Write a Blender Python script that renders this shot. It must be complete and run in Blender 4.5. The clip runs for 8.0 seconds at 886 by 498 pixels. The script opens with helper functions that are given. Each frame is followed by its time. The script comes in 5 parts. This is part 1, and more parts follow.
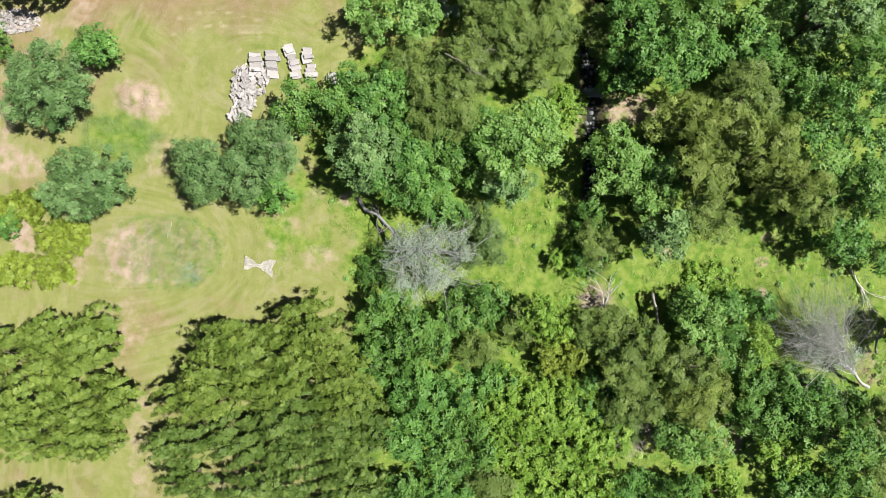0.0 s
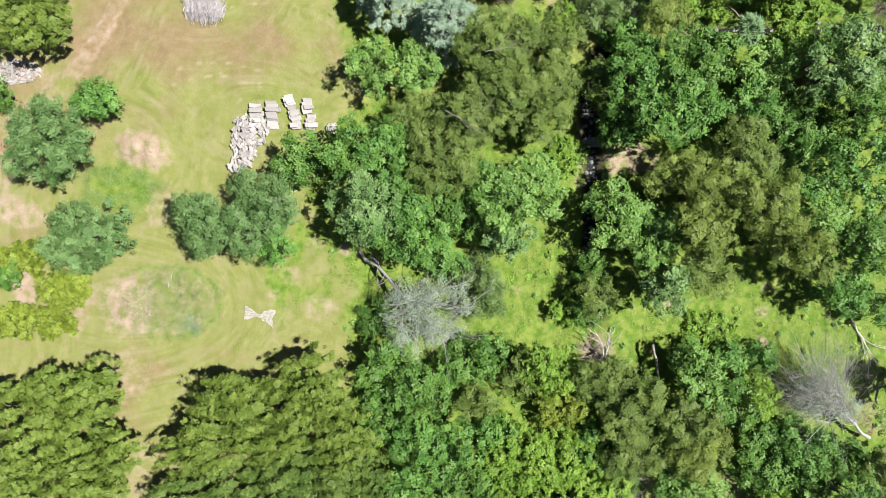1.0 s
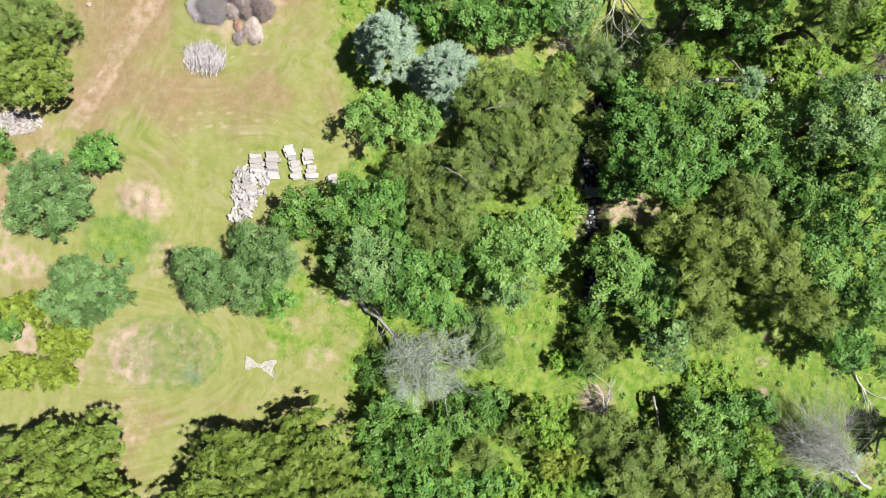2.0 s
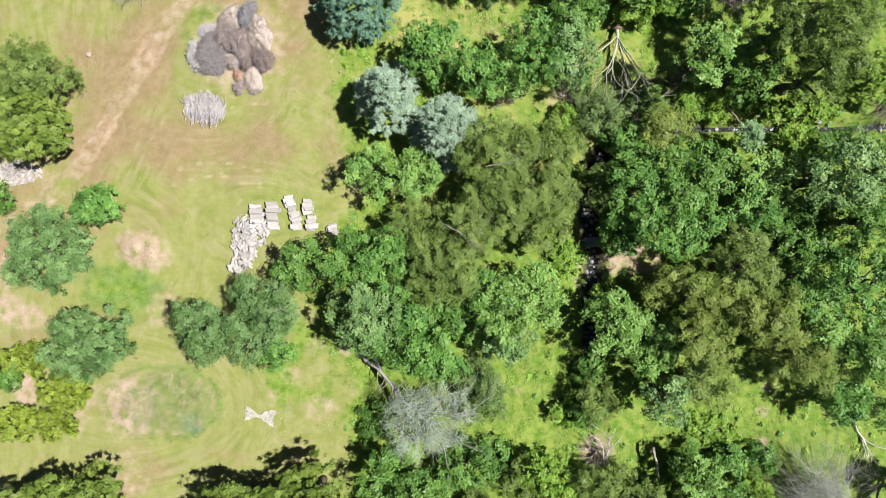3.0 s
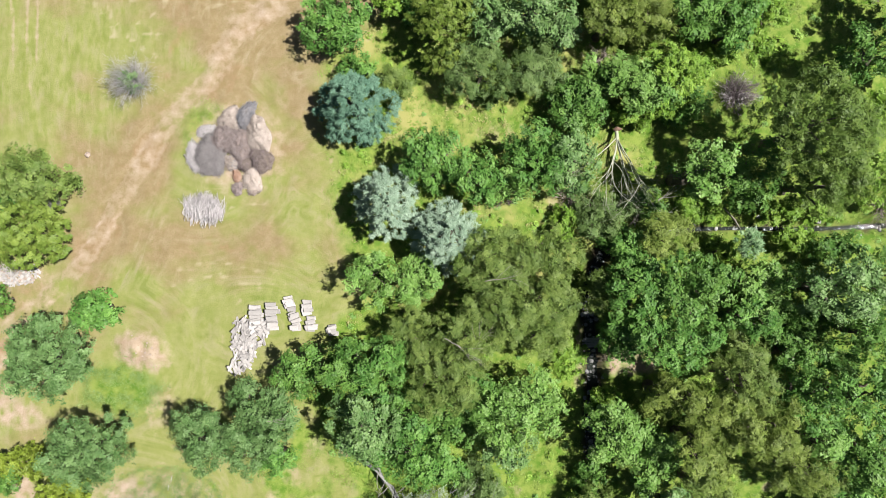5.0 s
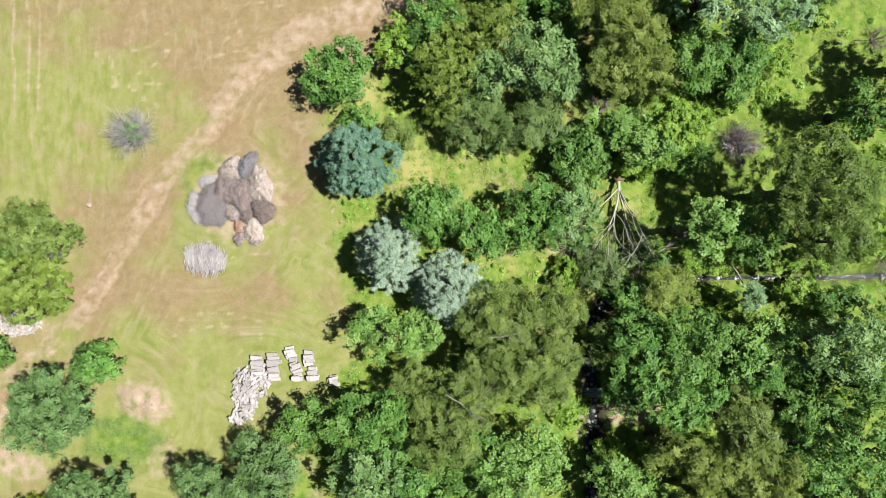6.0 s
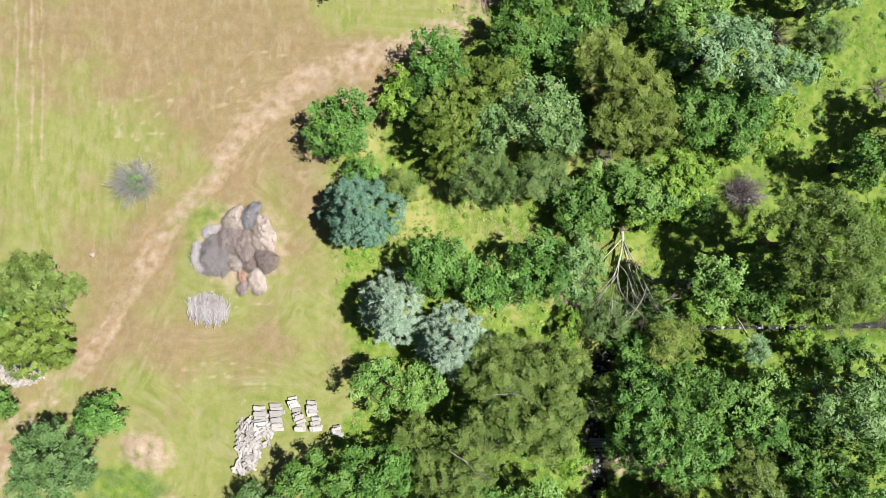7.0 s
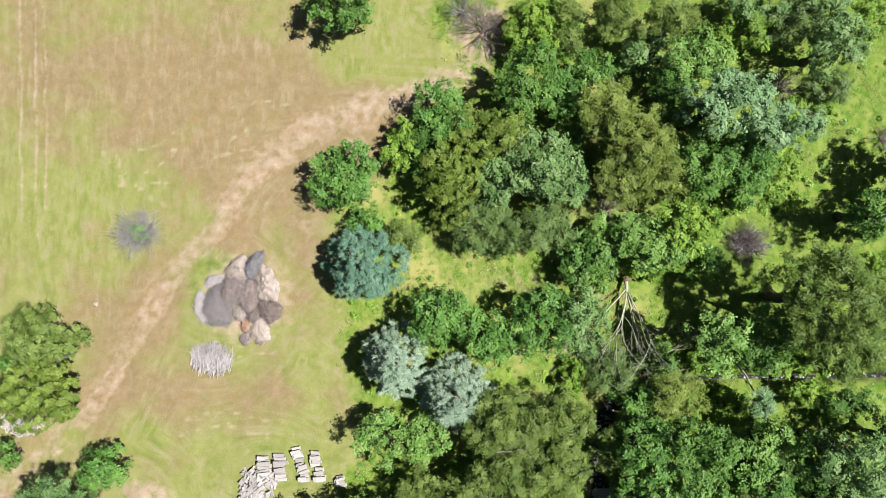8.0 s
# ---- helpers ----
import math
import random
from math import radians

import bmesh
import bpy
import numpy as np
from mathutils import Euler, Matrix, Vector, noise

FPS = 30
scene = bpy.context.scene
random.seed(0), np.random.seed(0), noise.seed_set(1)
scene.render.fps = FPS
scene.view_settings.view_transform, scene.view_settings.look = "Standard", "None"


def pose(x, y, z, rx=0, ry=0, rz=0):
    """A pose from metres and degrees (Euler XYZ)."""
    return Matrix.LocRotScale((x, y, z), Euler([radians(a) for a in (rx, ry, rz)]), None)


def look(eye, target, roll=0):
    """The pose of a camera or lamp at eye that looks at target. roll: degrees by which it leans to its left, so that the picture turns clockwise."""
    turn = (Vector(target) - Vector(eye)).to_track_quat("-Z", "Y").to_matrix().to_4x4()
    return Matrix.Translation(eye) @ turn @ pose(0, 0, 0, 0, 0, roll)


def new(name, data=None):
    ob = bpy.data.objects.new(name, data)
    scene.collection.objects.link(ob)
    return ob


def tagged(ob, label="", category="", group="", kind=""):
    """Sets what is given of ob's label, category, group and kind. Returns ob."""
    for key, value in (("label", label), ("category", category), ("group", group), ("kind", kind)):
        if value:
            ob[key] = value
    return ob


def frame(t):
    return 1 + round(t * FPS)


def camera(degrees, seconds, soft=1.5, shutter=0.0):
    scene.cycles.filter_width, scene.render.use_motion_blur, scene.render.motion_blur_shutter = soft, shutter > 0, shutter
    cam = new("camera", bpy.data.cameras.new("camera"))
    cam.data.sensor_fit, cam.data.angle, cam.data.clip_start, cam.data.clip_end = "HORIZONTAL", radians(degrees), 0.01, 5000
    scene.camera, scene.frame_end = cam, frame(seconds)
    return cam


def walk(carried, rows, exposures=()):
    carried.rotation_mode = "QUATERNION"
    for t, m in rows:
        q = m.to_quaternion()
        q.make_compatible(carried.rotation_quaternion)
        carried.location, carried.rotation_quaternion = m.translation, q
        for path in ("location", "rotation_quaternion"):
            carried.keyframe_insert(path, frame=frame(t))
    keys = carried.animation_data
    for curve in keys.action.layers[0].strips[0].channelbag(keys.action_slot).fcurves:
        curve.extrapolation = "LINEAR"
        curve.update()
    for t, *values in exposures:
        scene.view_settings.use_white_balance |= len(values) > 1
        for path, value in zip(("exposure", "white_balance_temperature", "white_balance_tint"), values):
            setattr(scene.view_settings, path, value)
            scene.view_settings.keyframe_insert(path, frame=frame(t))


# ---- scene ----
# The camera: a drone that looks straight down and glides north at about 4 m/s
cam = camera(72.0, 8.0, soft=0.8)
ROWS = [
    (0.0, 0.176, 0.187, 49.508, 0.082, -0.141, 0.889),
    (0.5, 0.247, 2.227, 49.529, 0.062, -0.042, 0.870),
    (1.0, 0.257, 4.265, 49.546, 0.050, 0.026, 0.851),
    (1.5, 0.239, 6.301, 49.560, 0.044, 0.066, 0.832),
    (2.0, 0.210, 8.333, 49.570, 0.046, 0.084, 0.814),
    (2.5, 0.181, 10.360, 49.577, 0.054, 0.083, 0.796),
    (3.0, 0.155, 12.383, 49.580, 0.070, 0.070, 0.779),
    (3.5, 0.130, 14.400, 49.580, 0.093, 0.048, 0.761),
    (4.0, 0.101, 16.410, 49.576, 0.123, 0.023, 0.745),
    (4.5, 0.060, 18.412, 49.569, 0.161, -0.001, 0.728),
    (5.0, 0.002, 20.405, 49.559, 0.205, -0.019, 0.712),
    (5.5, -0.079, 22.389, 49.544, 0.257, -0.026, 0.697),
    (6.0, -0.183, 24.363, 49.527, 0.315, -0.017, 0.682),
    (6.5, -0.304, 26.325, 49.506, 0.381, 0.012, 0.667),
    (7.0, -0.429, 28.275, 49.481, 0.455, 0.066, 0.652),
    (7.5, -0.535, 30.213, 49.454, 0.535, 0.150, 0.638),
    (8.0, -0.587, 32.136, 49.422, 0.622, 0.269, 0.625),
]
walk(cam, [(t, pose(x, y, z, rx, ry, rz)) for t, x, y, z, rx, ry, rz in ROWS],
     exposures=[(0.0, 1.36), (1.0, 1.44), (4.0, 1.44), (6.5, 1.39), (8.0, 1.37)])

# Daylight: a high summer sun from the east, clear sky
SUN_ELEVATION, SUN_AZIMUTH = radians(59.0), radians(85.0)   # azimuth from north (y), clockwise
world = bpy.data.worlds.new("sky")
world.use_nodes = True
scene.world = world
sky = world.node_tree.nodes.new("ShaderNodeTexSky")
sky.sky_type = "NISHITA"
sky.sun_disc = False
sky.sun_elevation = SUN_ELEVATION
sky.sun_rotation = SUN_AZIMUTH
background = world.node_tree.nodes["Background"]
background.inputs["Strength"].default_value = 0.021
world.node_tree.links.new(sky.outputs["Color"], background.inputs["Color"])
sun = new("sun", bpy.data.lights.new("sun", "SUN"))
sun.data.energy = 5.0
sun.data.angle = radians(0.53)
sun.data.color = (1.0, 0.955, 0.90)
sun_way = Vector((math.sin(SUN_AZIMUTH) * math.cos(SUN_ELEVATION), math.cos(SUN_AZIMUTH) * math.cos(SUN_ELEVATION), math.sin(SUN_ELEVATION)))
sun.matrix_world = look(sun_way * 60, (0, 0, 0))


# ---------------------------------------------------------------- materials
def material(name):
    mat = bpy.data.materials.new(name)
    mat.use_nodes = True
    nodes, links = mat.node_tree.nodes, mat.node_tree.links
    bsdf = nodes["Principled BSDF"]

    def add(kind, **values):
        node = nodes.new(kind)
        for key, value in values.items():
            node.inputs[key].default_value = value
        return node
    return mat, nodes, links, bsdf, add


def mix_colour(nodes, links, factor, a, b):
    """Mix two colours, each a socket or a colour, by a socket or a number."""
    node = nodes.new("ShaderNodeMix")
    node.data_type = "RGBA"
    for slot, value in ((0, factor), (6, a), (7, b)):
        if isinstance(value, bpy.types.NodeSocket):
            links.new(value, node.inputs[slot])
        elif slot == 0:
            node.inputs[0].default_value = value
        else:
            node.inputs[slot].default_value = (*value, 1)
    return node.outputs[2]


def stretch(nodes, links, value, low, high):
    """Map a socket from low..high to 0..1, clamped."""
    node = nodes.new("ShaderNodeMapRange")
    node.inputs[1].default_value, node.inputs[2].default_value = low, high
    links.new(value, node.inputs[0])
    return node.outputs[0]


def noise_node(nodes, links, scale, detail=4.0, rough=0.6, where=None):
    node = nodes.new("ShaderNodeTexNoise")
    node.inputs["Scale"].default_value = scale
    node.inputs["Detail"].default_value = detail
    node.inputs["Roughness"].default_value = rough
    if where:
        links.new(where, node.inputs["Vector"])
    return node.outputs["Fac"]


def place_node(nodes):
    return nodes.new("ShaderNodeNewGeometry").outputs["Position"]


def leaf_material(name, deep, light, tip, through_light=0.20, rough=0.5):
    """Leaves: tint differs from clump to clump (mesh attribute) and from leaf to leaf."""
    mat, nodes, links, bsdf, add = material(name)
    tint = nodes.new("ShaderNodeAttribute")
    tint.attribute_name = "tint"
    each = nodes.new("ShaderNodeNewGeometry").outputs["Random Per Island"]
    colour = mix_colour(nodes, links, tint.outputs["Fac"], deep, light)
    # sunlit highlights put into the colour: leaves at random lean to the paler tip
    colour = mix_colour(nodes, links, stretch(nodes, links, each, 0.45, 1.80), colour, tip)
    patch = noise_node(nodes, links, 0.9, 3, 0.6, place_node(nodes))
    colour = mix_colour(nodes, links, stretch(nodes, links, patch, 0.42, 0.75), colour, deep)
    links.new(colour, bsdf.inputs["Base Color"])
    bsdf.inputs["Roughness"].default_value = rough
    bsdf.inputs["Specular IOR Level"].default_value = 0.20
    glow = nodes.new("ShaderNodeBsdfTranslucent")
    links.new(colour, glow.inputs["Color"])
    blend = nodes.new("ShaderNodeMixShader")
    blend.inputs[0].default_value = through_light
    links.new(bsdf.outputs[0], blend.inputs[1])
    links.new(glow.outputs[0], blend.inputs[2])
    links.new(blend.outputs[0], nodes["Material Output"].inputs["Surface"])
    return mat


def rough_material(name, a, b, c=None, scale=3.0, fine=25.0, rough=0.9, bump=0.4, random_tone=0.0):
    """Bark, stone, earth: two scales of colour and a fine relief."""
    mat, nodes, links, bsdf, add = material(name)
    co = nodes.new("ShaderNodeTexCoord").outputs["Object"]
    big = noise_node(nodes, links, scale, 4, 0.6, co)
    small = noise_node(nodes, links, fine, 5, 0.7, co)
    colour = mix_colour(nodes, links, stretch(nodes, links, big, 0.35, 0.65), a, b)
    colour = mix_colour(nodes, links, stretch(nodes, links, small, 0.5, 0.8), colour, c or a)
    if random_tone:
        each = nodes.new("ShaderNodeObjectInfo").outputs["Random"]
        hsv = nodes.new("ShaderNodeHueSaturation")
        links.new(colour, hsv.inputs["Color"])
        span = nodes.new("ShaderNodeMapRange")
        span.inputs[3].default_value, span.inputs[4].default_value = 1 - random_tone, 1 + random_tone
        links.new(each, span.inputs[0])
        links.new(span.outputs[0], hsv.inputs["Value"])
        colour = hsv.outputs[0]
    links.new(colour, bsdf.inputs["Base Color"])
    bsdf.inputs["Roughness"].default_value = rough
    relief = nodes.new("ShaderNodeBump")
    relief.inputs["Strength"].default_value = bump
    relief.inputs["Distance"].default_value = 0.03
    links.new(small, relief.inputs["Height"])
    links.new(relief.outputs[0], bsdf.inputs["Normal"])
    return mat


LEAF = {
    "oak": leaf_material("oak_leaves", (0.042, 0.119, 0.020), (0.124, 0.251, 0.047), (0.205, 0.319, 0.098)),
    "bright": leaf_material("bright_oak_leaves", (0.073, 0.167, 0.026), (0.184, 0.312, 0.073), (0.290, 0.383, 0.169)),
    "dark": leaf_material("dark_oak_leaves", (0.042, 0.110, 0.018), (0.112, 0.220, 0.040), (0.187, 0.283, 0.082)),
    "dusky": leaf_material("dusky_oak_leaves", (0.049, 0.107, 0.028), (0.131, 0.221, 0.074), (0.203, 0.287, 0.127)),
    "sage": leaf_material("sage_oak_leaves", (0.066, 0.142, 0.036), (0.171, 0.278, 0.091), (0.290, 0.365, 0.211)),
    "olive": leaf_material("olive_foliage", (0.066, 0.114, 0.021), (0.171, 0.240, 0.056), (0.242, 0.289, 0.103), 0.25),
    "tawny": leaf_material("tawny_olive_foliage", (0.078, 0.122, 0.018), (0.197, 0.260, 0.057), (0.274, 0.320, 0.113), 0.25),
    "laurel": leaf_material("olive_green_foliage", (0.074, 0.124, 0.017), (0.175, 0.238, 0.045), (0.200, 0.251, 0.064), 0.25),
    "drab": leaf_material("drab_olive_foliage", (0.053, 0.100, 0.016), (0.133, 0.201, 0.040), (0.185, 0.242, 0.077), 0.25),
    "blue": leaf_material("blue_needles", (0.070, 0.150, 0.098), (0.150, 0.269, 0.185), (0.217, 0.326, 0.245), 0.2, 0.7),
    "silver": leaf_material("silver_needles", (0.165, 0.246, 0.165), (0.285, 0.379, 0.281), (0.352, 0.430, 0.359), 0.2, 0.75),
    "teal": leaf_material("blue_grey_leaves", (0.081, 0.170, 0.066), (0.201, 0.320, 0.154), (0.325, 0.391, 0.255)),
    "lime": leaf_material("lime_leaves", (0.082, 0.173, 0.016), (0.193, 0.310, 0.042), (0.300, 0.389, 0.111)),
    "gold": leaf_material("yellow_green_leaves", (0.088, 0.130, 0.012), (0.205, 0.273, 0.033), (0.275, 0.319, 0.078)),
    "grey": leaf_material("grey_green_foliage", (0.059, 0.109, 0.027), (0.142, 0.217, 0.067), (0.217, 0.285, 0.120), 0.25),
    "weed": leaf_material("weed_leaves", (0.100, 0.162, 0.020), (0.172, 0.240, 0.046), (0.225, 0.280, 0.085)),
    "straw": leaf_material("dry_grass", (0.182, 0.176, 0.059), (0.312, 0.286, 0.130), (0.378, 0.339, 0.195)),
}
BARK = rough_material("bark", (0.043, 0.034, 0.025), (0.093, 0.074, 0.056), (0.136, 0.118, 0.099), 4, 30, 0.95, 0.8)
DEAD_WOOD = rough_material("bleached_dead_wood", (0.205, 0.192, 0.167), (0.149, 0.136, 0.118), (0.273, 0.260, 0.236), 2, 18, 0.9, 0.5)
GREY_TWIG = rough_material("grey_twigs", (0.198, 0.198, 0.192), (0.143, 0.143, 0.136), (0.267, 0.267, 0.260), 2, 18, 0.9, 0.4)
GREEN_WOOD = rough_material("mossy_pale_wood", (0.215, 0.235, 0.160), (0.260, 0.265, 0.205), (0.310, 0.318, 0.265), 2, 18, 0.9, 0.4)
SILVER_WOOD = rough_material("silvery_dead_wood", (0.255, 0.255, 0.242), (0.200, 0.205, 0.190), (0.330, 0.330, 0.315), 2, 18, 0.9, 0.4)
BROWN_TWIG = rough_material("brown_twigs", (0.118, 0.090, 0.087), (0.180, 0.146, 0.143), (0.260, 0.229, 0.229), 2, 18, 0.9, 0.4)


# ---------------------------------------------------------------- mesh helpers
def mesh_object(name, verts, faces, mat, parent=None, label="", smooth=False, tint=None):
    """A mesh object from arrays; faces all of one length, or a list of tuples."""
    me = bpy.data.meshes.new(name)
    if isinstance(faces, np.ndarray):
        n, k = faces.shape
        me.vertices.add(len(verts))
        me.vertices.foreach_set("co", np.asarray(verts, np.float32).ravel())
        me.loops.add(n * k)
        me.loops.foreach_set("vertex_index", faces.astype(np.int32).ravel())
        me.polygons.add(n)
        me.polygons.foreach_set("loop_start", np.arange(0, n * k, k, dtype=np.int32))
        me.update(calc_edges=True)
    else:
        me.from_pydata([tuple(v) for v in verts], [], faces)
        me.update()
    if smooth:
        me.polygons.foreach_set("use_smooth", np.ones(len(me.polygons), bool))
    if tint is not None:
        me.attributes.new("tint", "FLOAT", "POINT").data.foreach_set("value", np.asarray(tint, np.float32))
    me.materials.append(mat)
    ob = new(name, me)
    if parent:
        ob.parent = parent
    if label:
        tagged(ob, label)
    return ob


def part(name, bm, mat, parent, label=""):
    me = bpy.data.meshes.new(name)
    bm.to_mesh(me)
    bm.free()
    me.materials.append(mat)
    ob = new(name, me)
    ob.parent = parent
    if label:
        tagged(ob, label)
    return ob


def thing(name, x, y, z, label, category, group="", turn=0.0):
    ob = new(name)
    ob.empty_display_size = 0.3
    ob.matrix_basis = pose(x, y, z, 0, 0, turn)
    return tagged(ob, label, category, group)


class Tubes:
    """Gathers tapered, bent tubes into one mesh."""

    def __init__(self):
        self.verts, self.faces = [], []

    def add(self, points, radii, sides=6):
        points = [Vector(p) for p in points]
        start = len(self.verts)
        for i, (p, r) in enumerate(zip(points, radii)):
            way = (points[min(i + 1, len(points) - 1)] - points[max(i - 1, 0)]).normalized()
            side = way.cross(Vector((0.31, 0.22, 0.92))).normalized()
            up = side.cross(way)
            for k in range(sides):
                a = 2 * math.pi * k / sides
                self.verts.append(p + (side * math.cos(a) + up * math.sin(a)) * r)
        for i in range(len(points) - 1):
            for k in range(sides):
                a, b = start + i * sides + k, start + i * sides + (k + 1) % sides
                self.faces.append((a, b, b + sides, a + sides))
        last = start + (len(points) - 1) * sides
        self.faces.append(tuple(last + k for k in range(sides)))
        self.faces.append(tuple(start + sides - 1 - k for k in range(sides)))

    def object(self, name, mat, parent=None, label=""):
        return mesh_object(name, self.verts, self.faces, mat, parent, label, smooth=True)


def bent(rng, a, b, sag=0.12, n=4):
    """Points of a limb from a to b, with a crook in it."""
    a, b = Vector(a), Vector(b)
    long = (b - a).length
    pts = []
    for i in range(n + 1):
        s = i / n
        p = a.lerp(b, s)
        if 0 < i < n:
            p += Vector(rng.normal(0, sag * long * 0.5, 3))
        pts.append(p)
    return pts


def unit(a):
    return a / np.maximum(np.linalg.norm(a, axis=1, keepdims=True), 1e-6)


def leaf_mesh(rng, at, normal, length, width, along=None, droop=0.12):
    """Pointed leaf blades, slightly folded, one island each: verts and faces."""
    n = len(at)
    normal = unit(normal)
    free = rng.normal(size=(n, 3)) if along is None else along + rng.normal(0, 0.35, (n, 3))
    u = unit(free - normal * np.sum(free * normal, axis=1, keepdims=True))
    v = np.cross(normal, u)
    size = rng.uniform(0.7, 1.35, (n, 1))
    u, v = u * length * size * 0.5, v * width * size * 0.5
    fold = normal * width * size * droop
    verts = np.stack([at - u + v - fold, at - u * 0.6 - v + fold, at + u], axis=1).reshape(-1, 3)
    return verts, np.arange(3 * n).reshape(n, 3)


# how each kind of crown is made: leaf length and width, layers of leaves, size of the lobes and of the
# boughs that carry them, height of the crown's foot, spread of a clump, cone or dome
CROWN = {
    "oak": dict(leaf=(0.19, 0.125), cover=3.6, lobe=0.58, bough=1.12, foot=0.34, clump=0.145, flat=0.80, stray=0.17, cleft=0.95, rugged=0.64, close=1.5),
    "fine": dict(leaf=(0.155, 0.10), cover=3.8, lobe=0.50, bough=1.0, foot=0.30, clump=0.14, flat=0.70, rugged=0.85, stray=0.15, cleft=0.6, close=1.9),
    "conifer": dict(leaf=(0.24, 0.052), cover=5.4, tuft=0.7, lobe=0.44, foot=0.08, clump=0.10, flat=0.9, cone=True, close=1.5),
    "feather": dict(leaf=(0.20, 0.068), cover=3.6, lobe=0.52, bough=0.95, foot=0.24, clump=0.14, flat=0.85, stray=0.15, cleft=0.85, close=1.5),
    "cedar": dict(leaf=(0.20, 0.075), cover=4.4, lobe=0.55, bough=1.0, foot=0.28, clump=0.14, flat=0.85, stray=0.15, cleft=0.75, close=2.2, rugged=0.78),
    "plate": dict(leaf=(0.155, 0.095), cover=4.2, lobe=0.46, bough=2.2, foot=0.08, clump=0.10, flat=0.45, stray=0.16, rugged=0.84, layers=1.2, cleft=0.25, close=2.0),
    "shrub": dict(leaf=(0.165, 0.115), cover=4.4, lobe=0.50, bough=0.9, foot=0.05, clump=0.11, flat=0.8),
    "hedge": dict(leaf=(0.15, 0.10), cover=4.6, lobe=0.40, bough=1.6, foot=0.05, clump=0.10, flat=0.7, rugged=0.85, stray=0.26, cleft=0.4, close=1.7),
}


def scatter(rng, count):
    """Points spread evenly over a disc of radius 1."""
    spots = []
    for _ in range(count):
        tries = rng.uniform(-1, 1, (24, 2))
        tries = tries[np.linalg.norm(tries, axis=1) < 1]
        if not spots:
            spots.append(tries[0])
            continue
        gap = np.min(np.linalg.norm(tries[:, None] - np.array(spots)[None], axis=2), axis=1)
        spots.append(tries[np.argmax(gap)])
    return np.array(spots)


def crown(rng, rx, ry, h, form):
    """The leaves of a crown over (0, 0): boughs in a dome, lobes on the boughs, clumps on the lobes, leaves on the clumps."""
    f = CROWN[form]
    mean = math.sqrt(rx * ry)
    lobe = min(f["lobe"], 0.45 * mean)
    area = math.pi * rx * ry
    count = max(8, int(f.get("close", 1.35) * area / (math.pi * lobe * lobe)))
    spots = scatter(rng, count)
    d = np.linalg.norm(spots, axis=1)
    radius = lobe * rng.uniform(0.65, 1.3, count)
    shrink = np.maximum(1 - 0.8 * radius / mean, 0.3) * rng.uniform(0.9, 1.08, count)
    bearing = np.arctan2(spots[:, 1], spots[:, 0])
    sway = rng.uniform(0, 2 * math.pi, 3)
    shrink *= 1 + (0.3 if f.get("cone") else 1.0) * (0.11 * np.sin(2 * bearing + sway[0]) + 0.09 * np.sin(3 * bearing + sway[1]) + 0.07 * np.sin(5 * bearing + sway[2]))
    if f.get("layers"):
        shrink *= 0.90
    x, y = spots[:, 0] * rx * shrink, spots[:, 1] * ry * shrink
    foot = f["foot"] * h
    lay = radians(rng.normal(18, 8))
    if f.get("cone"):
        z = foot + (h - foot) * (1 - 0.80 * d ** 1.25) * rng.uniform(0.86, 1.0, count)
    else:
        # each lobe belongs to the nearest bough, a dome of its own with a cleft round it
        boughs = scatter(rng, max(3, round(area / (math.pi * f["bough"] ** 2)))) * 0.84
        out = np.linalg.norm(boughs, axis=1)
        top = foot + (h - foot) * np.sqrt(1 - 0.72 * out ** 2) * rng.uniform(f.get("rugged", 0.70), 1.0, len(boughs))
        reach = 1.1 * math.sqrt(area / (math.pi * len(boughs)))
        bx, by = boughs[:, 0] * rx, boughs[:, 1] * ry
        far = np.hypot(x[:, None] - bx[None], y[:, None] - by[None])
        home = np.argmin(far, axis=1)
        q = far[np.arange(count), home] / reach
        x, y = bx[home] + (x - bx[home]) * 0.95, by[home] + (y - by[home]) * 0.95
        z = top[home] - radius * 0.6 - f.get("cleft", 0.7) * reach * np.minimum(q, 1.4) ** 2 + rng.normal(0, 0.10, count)
        if f.get("layers"):         # flat sprays in rows, with dark clefts between them
            u, v = x * math.cos(lay) + y * math.sin(lay), y * math.cos(lay) - x * math.sin(lay)
            saw = (v / f["layers"] + 0.35 * np.sin(0.9 * u + sway[0]) + 0.2 * np.sin(2.3 * u + sway[1])) % 1.0
            pull = (0.62 - saw) * 0.6 * f["layers"]
            x, y = x - math.sin(lay) * pull, y + math.cos(lay) * pull
            z += 0.7 * saw - 0.4
        z = np.maximum(z, foot * 0.7)
    # a lower skirt, so that the crown has depth where it is open
    low = rng.uniform(size=count) < (0.12 if f.get("layers") else 0.30)
    x, y, z = np.r_[x, x[low] * 0.9], np.r_[y, y[low] * 0.9], np.r_[z, np.maximum(z[low] * 0.5, foot * 0.6)]
    radius = np.r_[radius, radius[low]]
    centre = np.stack([x, y, z], axis=1)
    tone = np.clip(rng.normal(0.45, 0.16, len(centre)) + 0.10 * np.sin(1.3 * x + sway[1]) * np.sin(1.5 * y + sway[2]), 0, 1)
    length, width = f["leaf"]
    total = min(int(f["cover"] * area / (0.4 * length * width * 1.1)), 40000)
    # clumps
    per = np.maximum(6, (13 * (radius / 0.8) ** 2)).astype(int)
    owner = np.repeat(np.arange(len(centre)), per)
    way = rng.normal(size=(len(owner), 3))
    way[:, 2] = np.abs(way[:, 2]) * 1.1 - 0.28
    way = unit(way)
